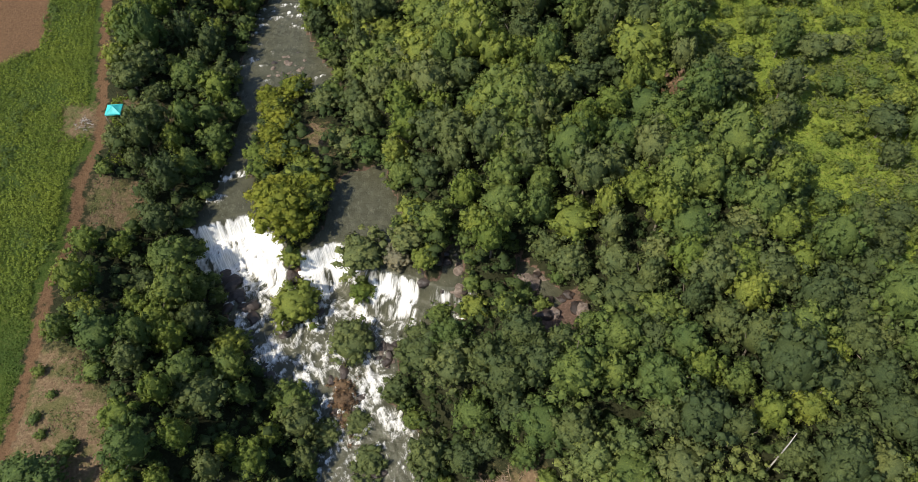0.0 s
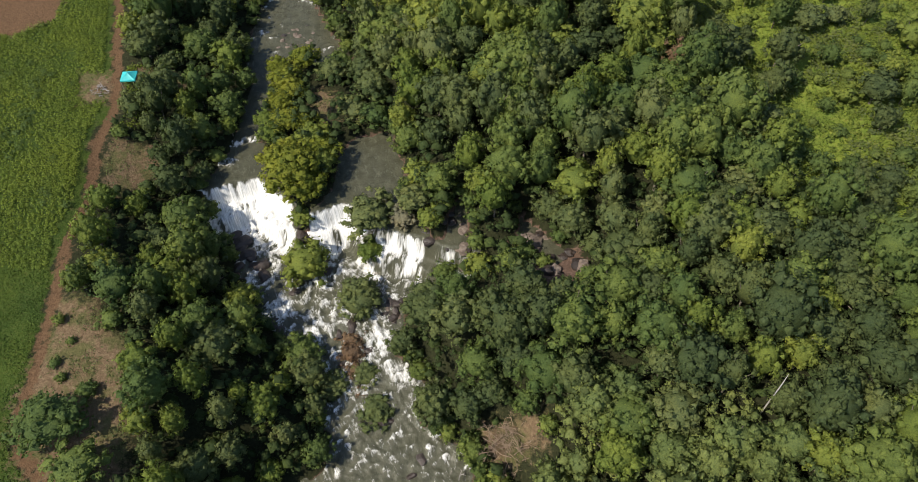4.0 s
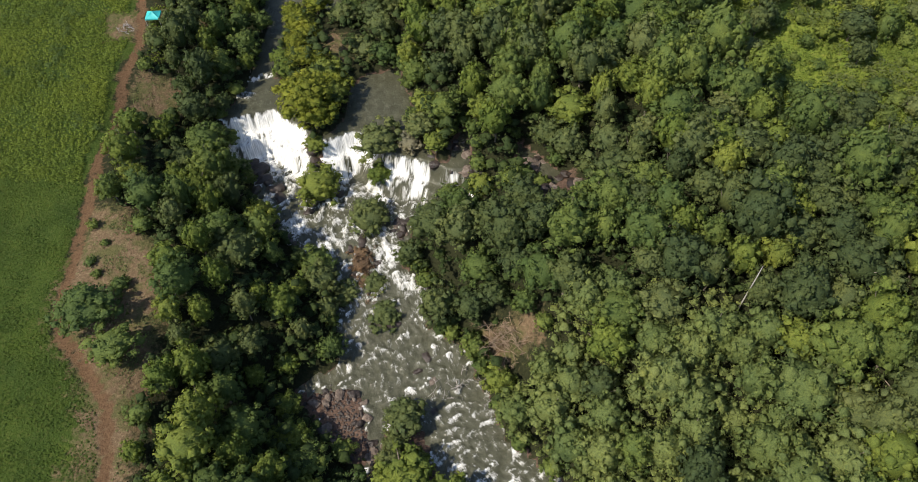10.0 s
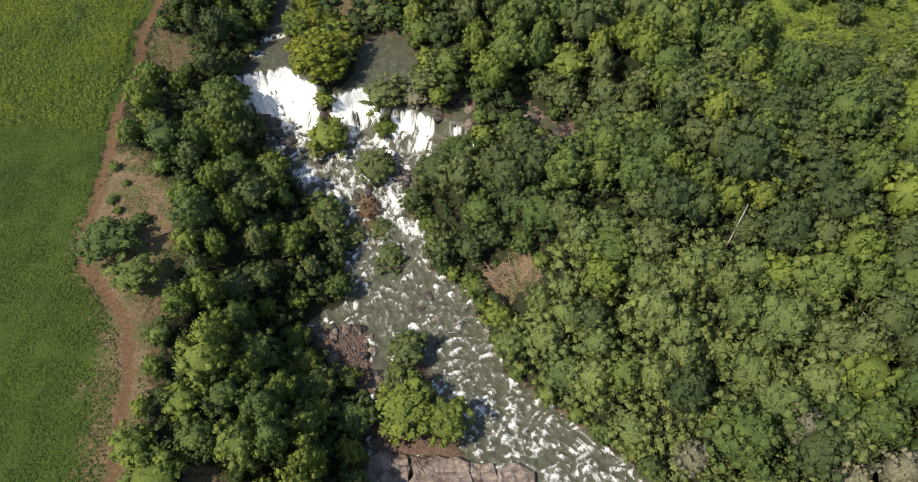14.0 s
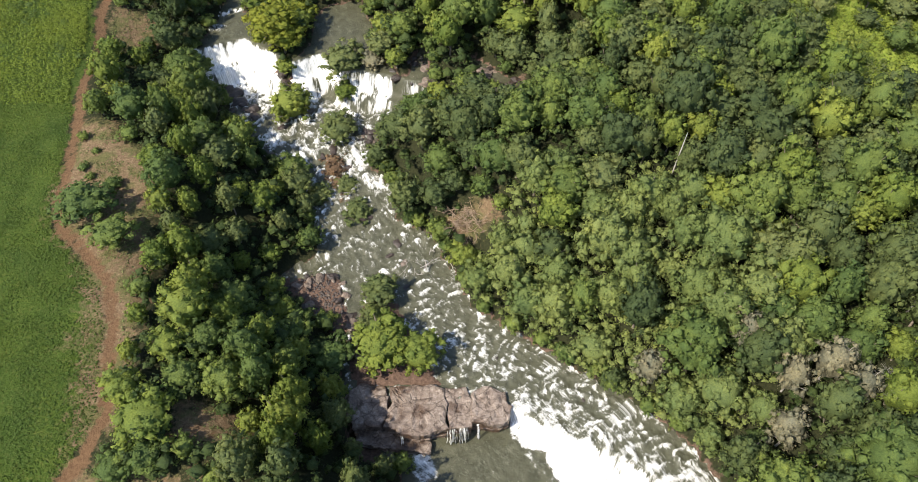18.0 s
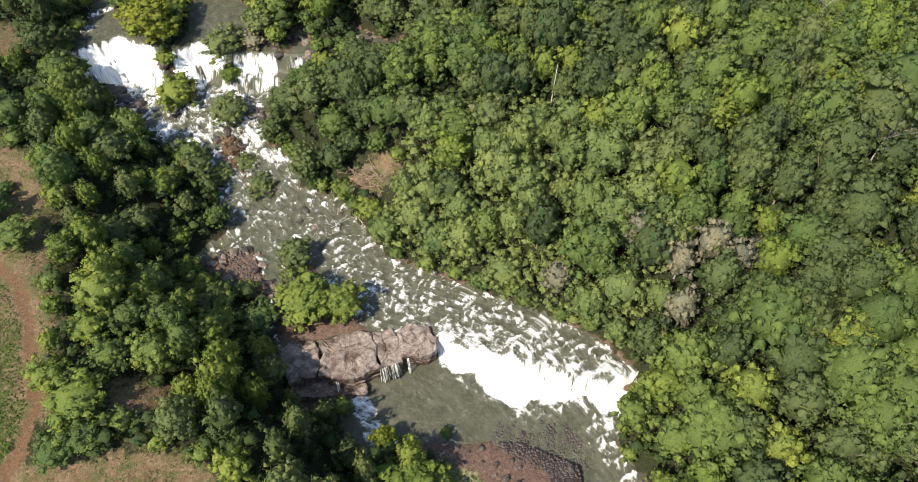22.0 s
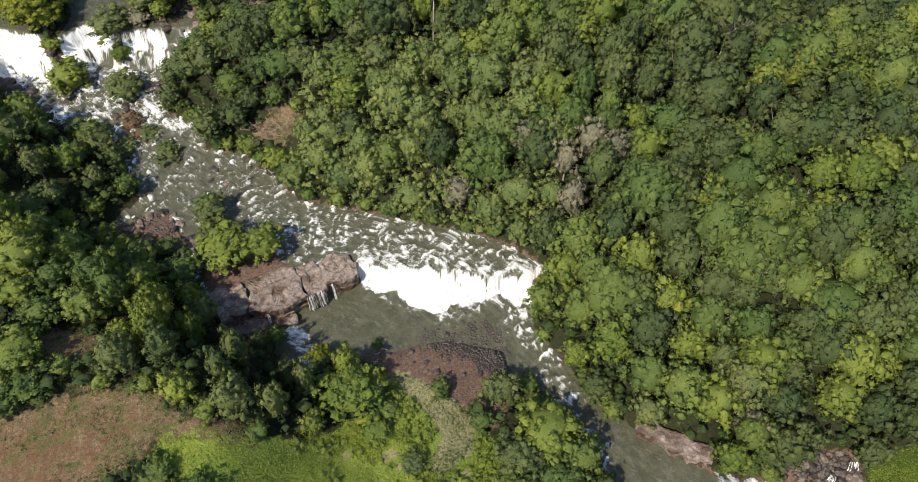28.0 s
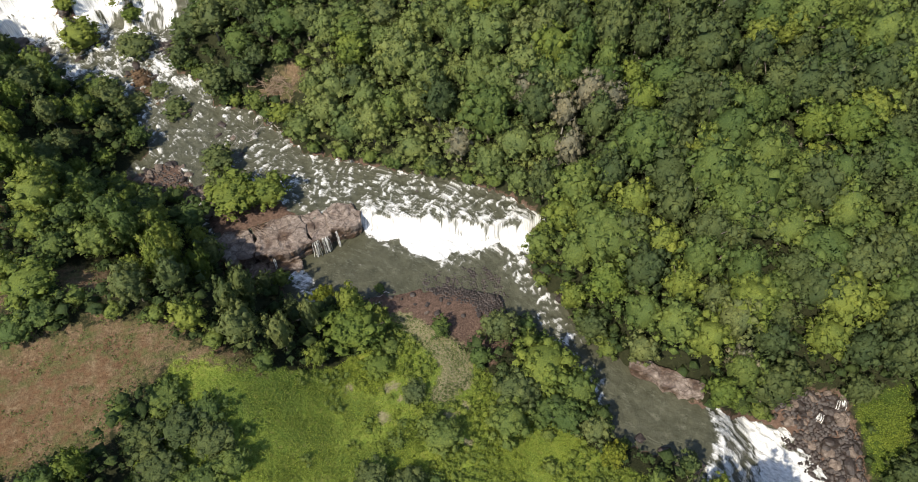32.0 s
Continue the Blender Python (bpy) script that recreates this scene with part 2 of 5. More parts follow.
def wavy(x, y, size, seed=0.0):
    """Cheap smooth noise between about -1 and 1."""
    a, b = x / size + seed * 1.7, y / size - seed * 2.3
    return (np.sin(a * 1.9 + 1.3 * np.sin(b * 1.3 + seed)) + np.sin(b * 2.1 + 1.1 * np.sin(a * 1.6 - seed)) + np.sin((a + b) * 1.4 + 2 * np.sin((a - b) * 0.9))) / 3


def drops(x, y):
    """How far downstream of each lip a place lies, in metres."""
    out = []
    for lip, close in ((LIP_1, [(80, -300), (-90, -300)]), (LIP_2, [(80, -300), (-60, -300)]), (LIP_3, [(300, -30), (300, -300), (25, -300)])):
        d, _, _ = beside(lip, x, y)
        out.append(np.where(inside(lip + close, x, y), d, -d))
    return out


def level(x, y):
    """The height of the water."""
    a, b, c = drops(x, y)
    tier = 2.6 + 1.2 * smooth((-31 - x) / 8) + 0.7 * wavy(x, y, 3.5, 6)
    z = 14 - 3.4 * smooth((a + 0.5) / 2.0) - 2.8 * smooth((a - tier) / 2.2)
    z = z + np.where(a < 0, 0.012 * np.clip(-a, 0, 100), 0)
    z = z - np.where(a > 0, 3.8 * smooth((62 - y) / 40) * smooth(a / 6), 0)
    z = z - 2.8 * smooth((b + 0.3) / 1.15)
    return z - 8.0 * smooth((c + 1) / 11)


def wet(x, y):
    w = inside(UPPER, x, y) & ~inside(ISLAND, x, y)
    w |= inside(MIDDLE, x, y) & ~inside(BAR, x, y)
    for poly in (LOWER, STONY, ROCK_POOL):
        w |= inside(poly, x, y)
    return w


BARE_SOUTH = [[(-62, 48), (-57, 47.5), (-49, 41), (-45.5, 28), (-44, 18), (-42.5, 6), (-41.5, -8), (-47, -10), (-49, 5), (-54, 18), (-62, 28)],
        [(-48, -12), (-36, -13.5), (-28, -14), (-21, -17.5), (-20, -22), (-26, -26), (-31, -32), (-48, -34)],
        [(-35, -3.5), (-28, -4.5), (-24, -8), (-26, -11), (-34, -10.5)],
        [(-24, -20), (-11, -26), (-11.5, -28), (-24, -23)]]
BARE_NORTH = [[(-77, 97), (-70, 97), (-67, 90), (-74, 89)], [(-66, 82), (-58, 80), (-57, 72), (-64, 70)], [(-66, 99), (-57, 100), (-57, 96), (-66, 95)],
        [(-120, 150), (-95, 146), (-87.5, 113), (-94, 107), (-125, 106)], [(-33.5, 100), (-30, 99), (-27.5, 92), (-29.5, 90), (-33, 94)],
        [(-17, 139), (-12, 139), (-13, 126), (-17, 127)], [(1, 35), (10, 36.5), (10.5, 31), (3, 28.5)], [(-52, 4), (-47.5, 4.6), (-47, 6.6), (-51, 6.8)]]
BARE = BARE_SOUTH + BARE_NORTH
GRAVEL = [(3.7, -14.8), (13.7, -15.8), (20.7, -14.3), (27.7, -17.8), (29.7, -23.8), (26.7, -31.8), (20.7, -35.8), (15.7, -26.8), (7.7, -19.8)]
DRY = [(8.2, -20.3), (11.7, -21.3), (15.2, -26.8), (18.7, -33.3), (17.2, -36.8), (11.7, -39.8), (9.2, -38.8), (13.2, -33.8), (11.2, -26.8)]
MEADOW = [(8.7, -19.8), (13.7, -24.8), (18.2, -33.8), (21.7, -40.8), (25.7, -46.8), (30.7, -55.8), (37.7, -63.8), (20, -95), (-55, -80), (-30, -40), (-21, -22), (-11, -27), (-2, -28), (4, -26)]
SCRUB = [(33, 112), (40, 126), (28, 165), (150, 190), (150, 36), (100, 38), (80, 50), (66, 61), (50, 69), (48, 85)]
BANK_ROCK = [(39.6, -43), (43.6, -43.6), (49, -50.5), (47, -53), (43, -50), (39.4, -45.4)]
POOLSIDE = [(4, 64), (6.5, 57), (12, 53.5), (18, 57.5), (16, 64), (10, 60)]
SPLASH = [(60.2, -54.4), (64.7, -54.8), (71.0, -57.8), (69.6, -63), (66.8, -70), (63.7, -76.8), (58.7, -84.8)]
SLOPE = [(71.2, -59.6), (79, -61), (77, -66), (70.5, -71), (67.6, -70), (69.8, -64)]
BASIN = [(-5, -6), (2, -6), (3, -15.5), (-4.5, -16)]
LEDGE = [(-15, 4), (10.5, 3.5), (11.5, -3), (5, -7), (-8, -8), (-13, -6)]
PALE_WOOD = [(3, 34), (17, 38), (38, 37), (46, 20), (52, 9), (46, -4), (36, -13), (30, -4), (21, 3), (14, 10), (5, 17)]
LAWN = [(-15.3, -31.4), (-7.7, -29.2), (1.4, -32.8), (3, -37), (-2.6, -48), (-16.1, -42)]
THIN = [(-25.6, -28.5), (-21, -22), (-14, -25.6), (-9.1, -30), (-14.7, -33), (-18, -31)]
WORN = [(4.9, -34.2, 1.5), (2.8, -38.8, 1.5), (11, -41.5, 1.6), (14.2, -41, 1.2), (6.2, -36.9, 1.0), (-0.4, -31.8, 1.2), (12.4, -46.1, 1.3), (15.5, -37.8, 1.0)]
SHOAL = [(-27.5, 25), (-19, 26.5), (-15, 24), (-13.5, 13), (-18, 11), (-22, 16)]


def blur_mask(polys, x, y, edge):
    m = np.zeros(x.shape)
    for p in polys:
        d, _, _ = beside(p + p[:1], x, y)
        m = np.maximum(m, np.where(inside(p, x, y), 0.5 + d / edge, 0.5 - d / edge))
    return np.clip(m, 0, 1)


def worn(x, y):
    """Distance to the nearest worn patch of the meadow, in its radii."""
    return np.min([np.hypot(x - a, (y - b) * 1.2) / r + 0.3 * wavy(x, y, 1.5, a) for a, b, r in WORN], 0)


# ---- the ground ----
def shore_table():
    gx, gy = np.meshgrid(np.arange(-60, 100, 1.0), np.arange(-130, 200, 1.0))
    w = wet(gx, gy)
    e = w & ~(np.roll(w, 1, 0) & np.roll(w, -1, 0) & np.roll(w, 1, 1) & np.roll(w, -1, 1))
    return gx[e], gy[e], level(gx[e], gy[e])


SHORE_X, SHORE_Y, SHORE_Z = shore_table()


def from_shore(x, y):
    flat_x, flat_y = x.ravel(), y.ravel()
    d, z = np.empty(flat_x.shape), np.empty(flat_x.shape)
    for i in range(0, len(flat_x), 4000):
        q = np.hypot(flat_x[i:i + 4000, None] - SHORE_X, flat_y[i:i + 4000, None] - SHORE_Y)
        wgt = 1 / (q + 0.3) ** 4
        d[i:i + 4000], z[i:i + 4000] = q.min(1), (wgt * SHORE_Z).sum(1) / wgt.sum(1)
    return d.reshape(x.shape), z.reshape(x.shape)


def ground_height(x, y):
    x, y = np.asarray(x, float), np.asarray(y, float)
    d, wz = from_shore(x, y)
    w = wet(x, y)
    _, _, side = beside(CENTRE, x, y)
    plateau = 16 + 0.045 * np.clip(y, -70, 160) + 0.4 * wavy(x, y, 18)
    left = wz + 0.3 + (plateau - wz) * smooth((d + 1) / 24)
    # south of the ledge the plateau ends in a steep bank over the low river meadow
    edge = smooth((0.5 - x) / 19) * smooth((d + 1) / 13)
    low = 1.6 + 0.2 * d + 0.3 * wavy(x, y, 7)
    left = left + (low + (plateau - 1.0 - low) * edge - left) * smooth((-9 - y) / 6)
    right = wz + 0.3 + 9 * (1 - np.exp(-d / 17)) + 0.07 * d + 0.8 * wavy(x, y, 14, 2)
    z = np.where(side > 0, left, right)
    z = np.where(inside(ISLAND, x, y), wz + 0.5 + 0.10 * d, z)
    z = np.where(inside(BAR, x, y), wz + 0.35 + 0.12 * d, z)
    z = np.where(inside(LEDGE, x, y), np.minimum(z, np.where(y > -1, 3.4, 0.7)), z)
    shoal = blur_mask([SHOAL], x, y, 4)
    bed = level(x, y) - (0.25 + np.clip(d, 0, 2.5) * 0.5) * (1 - shoal) + (0.30 + 0.22 * wavy(x, y, 2.2, 8)) * shoal
    return np.where(w, bed, z)


def sheet(name, xs, ys, z, mat, keep=None, only=None):
    nx, ny = len(xs), len(ys)
    gx, gy = np.meshgrid(xs, ys)
    co = np.stack([gx.ravel(), gy.ravel(), z.ravel()], 1)
    i = np.arange(nx * ny).reshape(ny, nx)
    quads = np.stack([i[:-1, :-1], i[:-1, 1:], i[1:, 1:], i[1:, :-1]], -1).reshape(-1, 4)
    if keep is not None:
        quads = quads[keep[quads].all(1) & only[quads[:, 0]]]
        used = np.unique(quads)
        back = np.zeros(nx * ny, int)
        back[used] = np.arange(len(used))
        co, quads = co[used], back[quads]
    else:
        used = np.arange(nx * ny)
    me = quad_mesh(name, co, quads)
    me.materials.append(mat)
    return me, used


def quad_mesh(name, co, faces, normals=None):
    """A mesh from corners and faces, all of three or all of four corners, shaded by normals where given."""
    k = faces.shape[1]
    me = bpy.data.meshes.new(name)
    me.vertices.add(len(co))
    me.vertices.foreach_set("co", np.ascontiguousarray(co, np.float32).ravel())
    me.loops.add(len(faces) * k)
    me.loops.foreach_set("vertex_index", np.ascontiguousarray(faces, np.int32).ravel())
    me.polygons.add(len(faces))
    me.polygons.foreach_set("loop_start", np.arange(0, len(faces) * k, k, dtype=np.int32))
    me.polygons.foreach_set("loop_total", np.full(len(faces), k, np.int32))
    me.update(calc_edges=True)
    me.polygons.foreach_set("use_smooth", np.ones(len(faces), bool))
    if normals is not None:
        unit = normals / np.maximum(np.linalg.norm(normals, axis=1), 1e-6)[:, None]
        me.attributes.new("custom_normal", "FLOAT_VECTOR", "POINT").data.foreach_set("vector", np.ascontiguousarray(unit, np.float32).ravel())
    return me


def attribute(me, name, values):
    me.attributes.new(name, "FLOAT", "POINT").data.foreach_set("value", np.ascontiguousarray(values, np.float32))


def ground_material():
    m, n, l, p = material("ground")
    pos = world_coord(n)

    def mask(name):
        a = n.new("ShaderNodeAttribute")
        a.attribute_name = name
        add = n.new("ShaderNodeMath")
        add.operation = "ADD"
        l.new(a.outputs["Fac"], add.inputs[0])
        sub = n.new("ShaderNodeMath")
        sub.operation = "MULTIPLY_ADD"
        l.new(noise_node(n, l, pos, 0.9, 5, 0.7), sub.inputs[0])
        sub.inputs[1].default_value, sub.inputs[2].default_value = 1.5, -0.75
        l.new(sub.outputs[0], add.inputs[1])
        return ramp(n, l, add.outputs[0], [(0.38, (0, 0, 0)), (0.62, (1, 1, 1))])

    fine, wide = noise_node(n, l, pos, 2.2, 6, 0.7), noise_node(n, l, pos, 0.12, 4)
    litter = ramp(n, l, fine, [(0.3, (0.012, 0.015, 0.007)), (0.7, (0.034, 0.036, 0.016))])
    grass = ramp(n, l, fine, [(0.25, (0.022, 0.040, 0.008)), (0.5, (0.040, 0.066, 0.012)), (0.75, (0.078, 0.086, 0.026))])
    lush = ramp(n, l, noise_node(n, l, pos, 1.1, 5, 0.7), [(0.3, (0.105, 0.160, 0.028)), (0.55, (0.160, 0.208, 0.040)), (0.75, (0.215, 0.212, 0.068))])
    grass = mix(n, l, mask("lush"), grass, lush)
    grass = mix(n, l, 1.0, grass, ramp(n, l, wide, [(0.3, (0.72, 0.78, 0.8)), (0.7, (1.25, 1.15, 0.95))]), "MULTIPLY")
    soil = ramp(n, l, fine, [(0.25, (0.080, 0.054, 0.031)), (0.5, (0.135, 0.092, 0.054)), (0.8, (0.24, 0.19, 0.115))])
    soil = mix(n, l, ramp(n, l, noise_node(n, l, pos, 0.32, 5, 0.7), [(0.46, (0, 0, 0)), (0.58, (1, 1, 1))]), soil, ramp(n, l, fine, [(0.3, (0.055, 0.060, 0.022)), (0.7, (0.120, 0.105, 0.045))]))
    red = ramp(n, l, fine, [(0.25, (0.072, 0.042, 0.023)), (0.75, (0.150, 0.090, 0.049))])
    stone = ramp(n, l, fine, [(0.25, (0.050, 0.033, 0.025)), (0.5, (0.105, 0.068, 0.050)), (0.75, (0.190, 0.128, 0.098))])
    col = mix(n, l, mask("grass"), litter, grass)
    col = mix(n, l, mask("soil"), col, soil)
    straw = ramp(n, l, fine, [(0.3, (0.13, 0.125, 0.055)), (0.7, (0.29, 0.255, 0.145))])
    col = mix(n, l, mask("stone"), col, stone)
    col = mix(n, l, mask("dry"), col, straw)
    col = mix(n, l, mask("track"), col, red)
    l.new(col, p.inputs["Base Color"])
    p.inputs["Roughness"].default_value = 0.95
    p.inputs["Specular IOR Level"].default_value = 0.1
    bump(n, l, p, noise_node(n, l, pos, 1.6, 6, 0.75), 1.0, 0.25)
    return m


def build_ground():
    def spread(lo, hi, step, far):
        mid = np.arange(lo, hi + step, step)
        out = np.geomspace(4, far, 14)
        return np.concatenate([lo - out[::-1], mid, mid[-1] + out])

    xs, ys = spread(-125, 150, 1.2, 2200), spread(-110, 200, 1.2, 2200)
    gx, gy = np.meshgrid(xs, ys)
    z = ground_height(gx, gy)
    z += np.where(wet(gx, gy), 0.15, 0.12) * (wavy(gx, gy, 2.1, 3) + 0.6 * wavy(gx, gy, 0.9, 5))
    dt, _, side = beside(TRACK, gx, gy)
    z -= 0.25 * np.exp(-(dt / 1.3) ** 2)
    me, _ = sheet("ground", xs, ys, z, ground_material())
    attribute(me, "track", np.maximum(np.clip(1.2 - dt / 1.2, 0, 1), np.maximum(blur_mask([BARE[7]], gx, gy, 3), 0.50 * blur_mask([BARE[1], BARE[2]], gx, gy, 9))).ravel())
    attribute(me, "soil", np.maximum(blur_mask(BARE, gx, gy, 8), np.clip(1.0 - dt / 3.5, 0, 1) * 0.5).ravel())
    field = (side > 0) & (dt > 1.0) & (gy > -30)
    attribute(me, "grass", np.clip(field + blur_mask([MEADOW, SCRUB, SLOPE], gx, gy, 4), 0, 1).ravel())
    attribute(me, "lush", blur_mask([MEADOW, SCRUB], gx, gy, 3).ravel())
    attribute(me, "dry", np.maximum(blur_mask([DRY], gx, gy, 3), np.clip(0.95 - 0.55 * worn(gx, gy), 0, 1)).ravel())
    d, _ = from_shore(gx, gy)
    attribute(me, "stone", np.maximum(blur_mask([GRAVEL, LEDGE, SPLASH, BAR, POOLSIDE], gx, gy, 3), np.where(wet(gx, gy), 1, np.clip(0.8 - d / 1.2, 0, 1))).ravel())
    return tagged(new("ground", me), "valley ground of grass, dry soil and leaf litter with a red dirt track", "ground", kind="structure")


build_ground()


# ---- water ----
def water_material():
    m, n, l, p = material("water")
    pos = world_coord(n)

    def attr(name):
        a = n.new("ShaderNodeAttribute")
        a.attribute_name = name
        return a.outputs["Fac"]

    flow = n.new("ShaderNodeCombineXYZ")
    l.new(attr("across"), flow.inputs[0])
    scaled = n.new("ShaderNodeMath")
    scaled.operation = "MULTIPLY"
    scaled.inputs[1].default_value = 0.4
    l.new(attr("along"), scaled.inputs[0])
    l.new(scaled.outputs[0], flow.inputs[1])
    streak = noise_node(n, l, flow.outputs[0], 1.1, 7, 0.72)
    lace = noise_node(n, l, flow.outputs[0], 4.5, 5, 0.7)
    both = n.new("ShaderNodeMath")
    both.operation = "MULTIPLY_ADD"
    l.new(lace, both.inputs[0])
    both.inputs[1].default_value = 0.55
    l.new(streak, both.inputs[2])
    add = n.new("ShaderNodeMath")
    add.operation = "ADD"
    l.new(attr("foam"), add.inputs[0])
    l.new(both.outputs[0], add.inputs[1])
    shift = n.new("ShaderNodeMapRange")
    l.new(add.outputs[0], shift.inputs[0])
    shift.inputs[1].default_value, shift.inputs[2].default_value = 1.15, 1.46
    muddy = ramp(n, l, noise_node(n, l, pos, 0.5, 4), [(0.3, (0.046, 0.047, 0.029)), (0.7, (0.080, 0.079, 0.051))])
    white = ramp(n, l, noise_node(n, l, flow.outputs[0], 3.0, 5, 0.7), [(0.32, (0.38, 0.385, 0.375)), (0.60, (0.88, 0.875, 0.845))])
    milky = ramp(n, l, add.outputs[0], [(0.98, (0, 0, 0)), (1.16, (1, 1, 1))])
    muddy = mix(n, l, milky, muddy, ramp(n, l, streak, [(0.3, (0.042, 0.043, 0.027)), (0.7, (0.105, 0.104, 0.072))]))
    l.new(mix(n, l, shift.outputs[0], muddy, white), p.inputs["Base Color"])
    rough = n.new("ShaderNodeMapRange")
    l.new(shift.outputs[0], rough.inputs[0])
    rough.inputs[3].default_value, rough.inputs[4].default_value = 0.12, 0.7
    l.new(rough.outputs[0], p.inputs["Roughness"])
    p.inputs["IOR"].default_value = 1.33
    bump(n, l, p, noise_node(n, l, pos, 1.9, 7, 0.72), 1.0, 0.15)
    return m


def foam_amount(x, y, a, b, c):
    """Where the river runs white."""
    f = np.where(a < 0, 0.10 * smooth((y - 108) / 10) + 0.62 * np.exp(-(((y - 86.5 - 0.4 * (x + 44)) / 1.3) ** 2)) * smooth((-37 - x) / 2) + 0.5 * np.exp(-(((y - 81) / 1.6) ** 2)) * smooth((-43 - x) / 2), 0.0)
    _, arc, _ = beside(LIP_1, x, y)
    stripe = np.clip(0.5 + 0.8 * wavy(arc, 0.5 * a, 0.7, 2) + 0.7 * wavy(arc, 0.4 * a, 1.7, 5), 0, 1)
    left = smooth((-31.5 - x) / 2)
    gap = 1 - 0.85 * np.exp(-(((x + 7.8) / 1.2) ** 2)) - 0.75 * np.exp(-(((x + 31.2) / 1.0) ** 2)) - 0.5 * np.exp(-(((x + 18.6) / 1.3) ** 2))
    gap -= stripe * (0.20 + 0.30 * smooth((x + 17.5) / 1.5)) + left * 0.22 * smooth((a - 4) / 3)
    reach = 5.6 + 1.2 * wavy(x, y, 2.5, 4) + 4.0 * left + 1.6 * np.exp(-(((x + 26) / 3) ** 2))
    f = np.maximum(f, np.where((a > -2) & (b < 0), 0.96 * gap * smooth((a + 0.7) / 1.0) * smooth((reach - a) / 2.6), 0))
    f = np.maximum(f, np.where((a > 4) & (b < 1), 0.275 + (0.15 + 0.20 * wavy(x, y, 3.0, 2)) * smooth((y - 36) / 6) + 0.28 * smooth((b + 6) / 6) * smooth((x - 9) / 3), 0))
    f -= np.where((a > 4) & (b < 0), 0.16 * blur_mask([SHOAL], x, y, 4), 0)
    edge = 5.4 + 2.0 * np.sin(x * 0.33 - 5.4) + 1.3 * wavy(x, y, 2.2, 3) + 0.6 * wavy(x, y, 0.8, 1)
    _, arc, _ = beside(LIP_2, x, y)
    veil = np.clip(0.4 + 0.7 * wavy(arc, 0 * arc, 0.5, 1) + 0.5 * wavy(arc, 0 * arc, 2.1, 7), 0, 1) * smooth((b + 0.4) / 0.5) * smooth((1.5 - b) / 0.7)
    fall = (1 - 0.38 * veil) * smooth((x - 10.4) / 0.8) * smooth((b + 0.5) / 0.7) * smooth((edge - b) / 1.8)
    f = np.maximum(f, np.where(x > 10, fall, 0))
    f = np.maximum(f, np.where((x > 10) & (b > 1), 0.42 * smooth((x - 11) / 3) * smooth((edge + 5 - b) / 6), 0))
    f = np.maximum(f, np.where(b > 1, 0.66 * smooth((2.5 - beside(CHUTE, x, y)[0]) / 1.6) + 0.40 * np.exp(-(((x - 7) ** 2 + (y + 9) ** 2) / 4)), 0))
    f = np.maximum(f, np.where((b > 3) & (c < -2), 0.14, 0))
    plume, way, _ = beside(PLUME, x, y)
    jet = 0.95 * smooth((3.2 + 0.28 * way - plume) / 2.8)
    return np.maximum(f, np.where(c > -2, np.maximum(0.58 * smooth((c + 1.2) / 2), jet), 0))


def breaker_strength(x, y, a, b, c):
    """How thickly breaking waves stand in the current."""
    k = np.where((a > 6) & (b < -0.5), 0.55 + 0.35 * smooth((y - 38) / 6) + 0.75 * smooth((24 - y) / 8), 0.0)
    k *= 1 - 0.85 * blur_mask([SHOAL], x, y, 5)
    k = np.maximum(k, np.where(a < -30, 0.10 + 0.7 * np.exp(-(((y - 136) / 4.5) ** 2)) + 0.5 * np.exp(-(((y - 152) / 4) ** 2)), 0.0))
    run = np.exp(-(((x - 33.4 + 0.05 * (y + 30)) / 2.2) ** 2))
    return np.maximum(k, np.where((b > 3) & (c < 0), 2.0 * run * smooth((-13 - y) / 5) * smooth((y + 48) / 18), 0.0))


def breakers(x, y, a, b, c, ac, al):
    """White water and height of standing waves: a steep curved front upstream, foam trailing down the current."""
    rng = np.random.default_rng(14)
    k = breaker_strength(x, y, a, b, c)
    order = rng.permutation(len(x))
    chosen = order[rng.uniform(0, 1, len(x)) < 0.055 * k[order]]
    foam, high = np.zeros(len(x)), np.zeros(len(x))
    for i in chosen:
        near = np.flatnonzero((np.abs(x - x[i]) < 5) & (np.abs(y - y[i]) < 5))
        wide, long, power = rng.uniform(0.5, 2.1), rng.uniform(0.4, 1.5), rng.uniform(0.25, 0.95)
        u = (ac[near] - ac[i]) / wide
        v = al[near] - al[i] - 0.32 * wide * u * u - 0.45 * u * rng.normal()
        across = np.clip(1 - u * u, 0, 1)
        wave = power * across * smooth((v + 0.15) / 0.35) * np.exp(-np.maximum(v, 0) / long)
        foam[near] = np.maximum(foam[near], wave)
        high[near] = np.maximum(high[near], 0.34 * power * across * np.exp(-(((v - 0.1) / 0.5) ** 2)))
    return foam, high


def rough_water(ac, al, size):
    """Ridged swell along the current, between 0 and 1."""
    out = np.empty(len(ac))
    for i, (u, v) in enumerate(zip(ac, al)):
        w = noise.noise((u * 0.35, v * 0.25, 3.1)) * 1.2
        out[i] = 1 - abs(noise.noise((u / size + w, v / (1.5 * size) + w, 0.7))) * 2.2
    return np.clip(out, 0, 1)


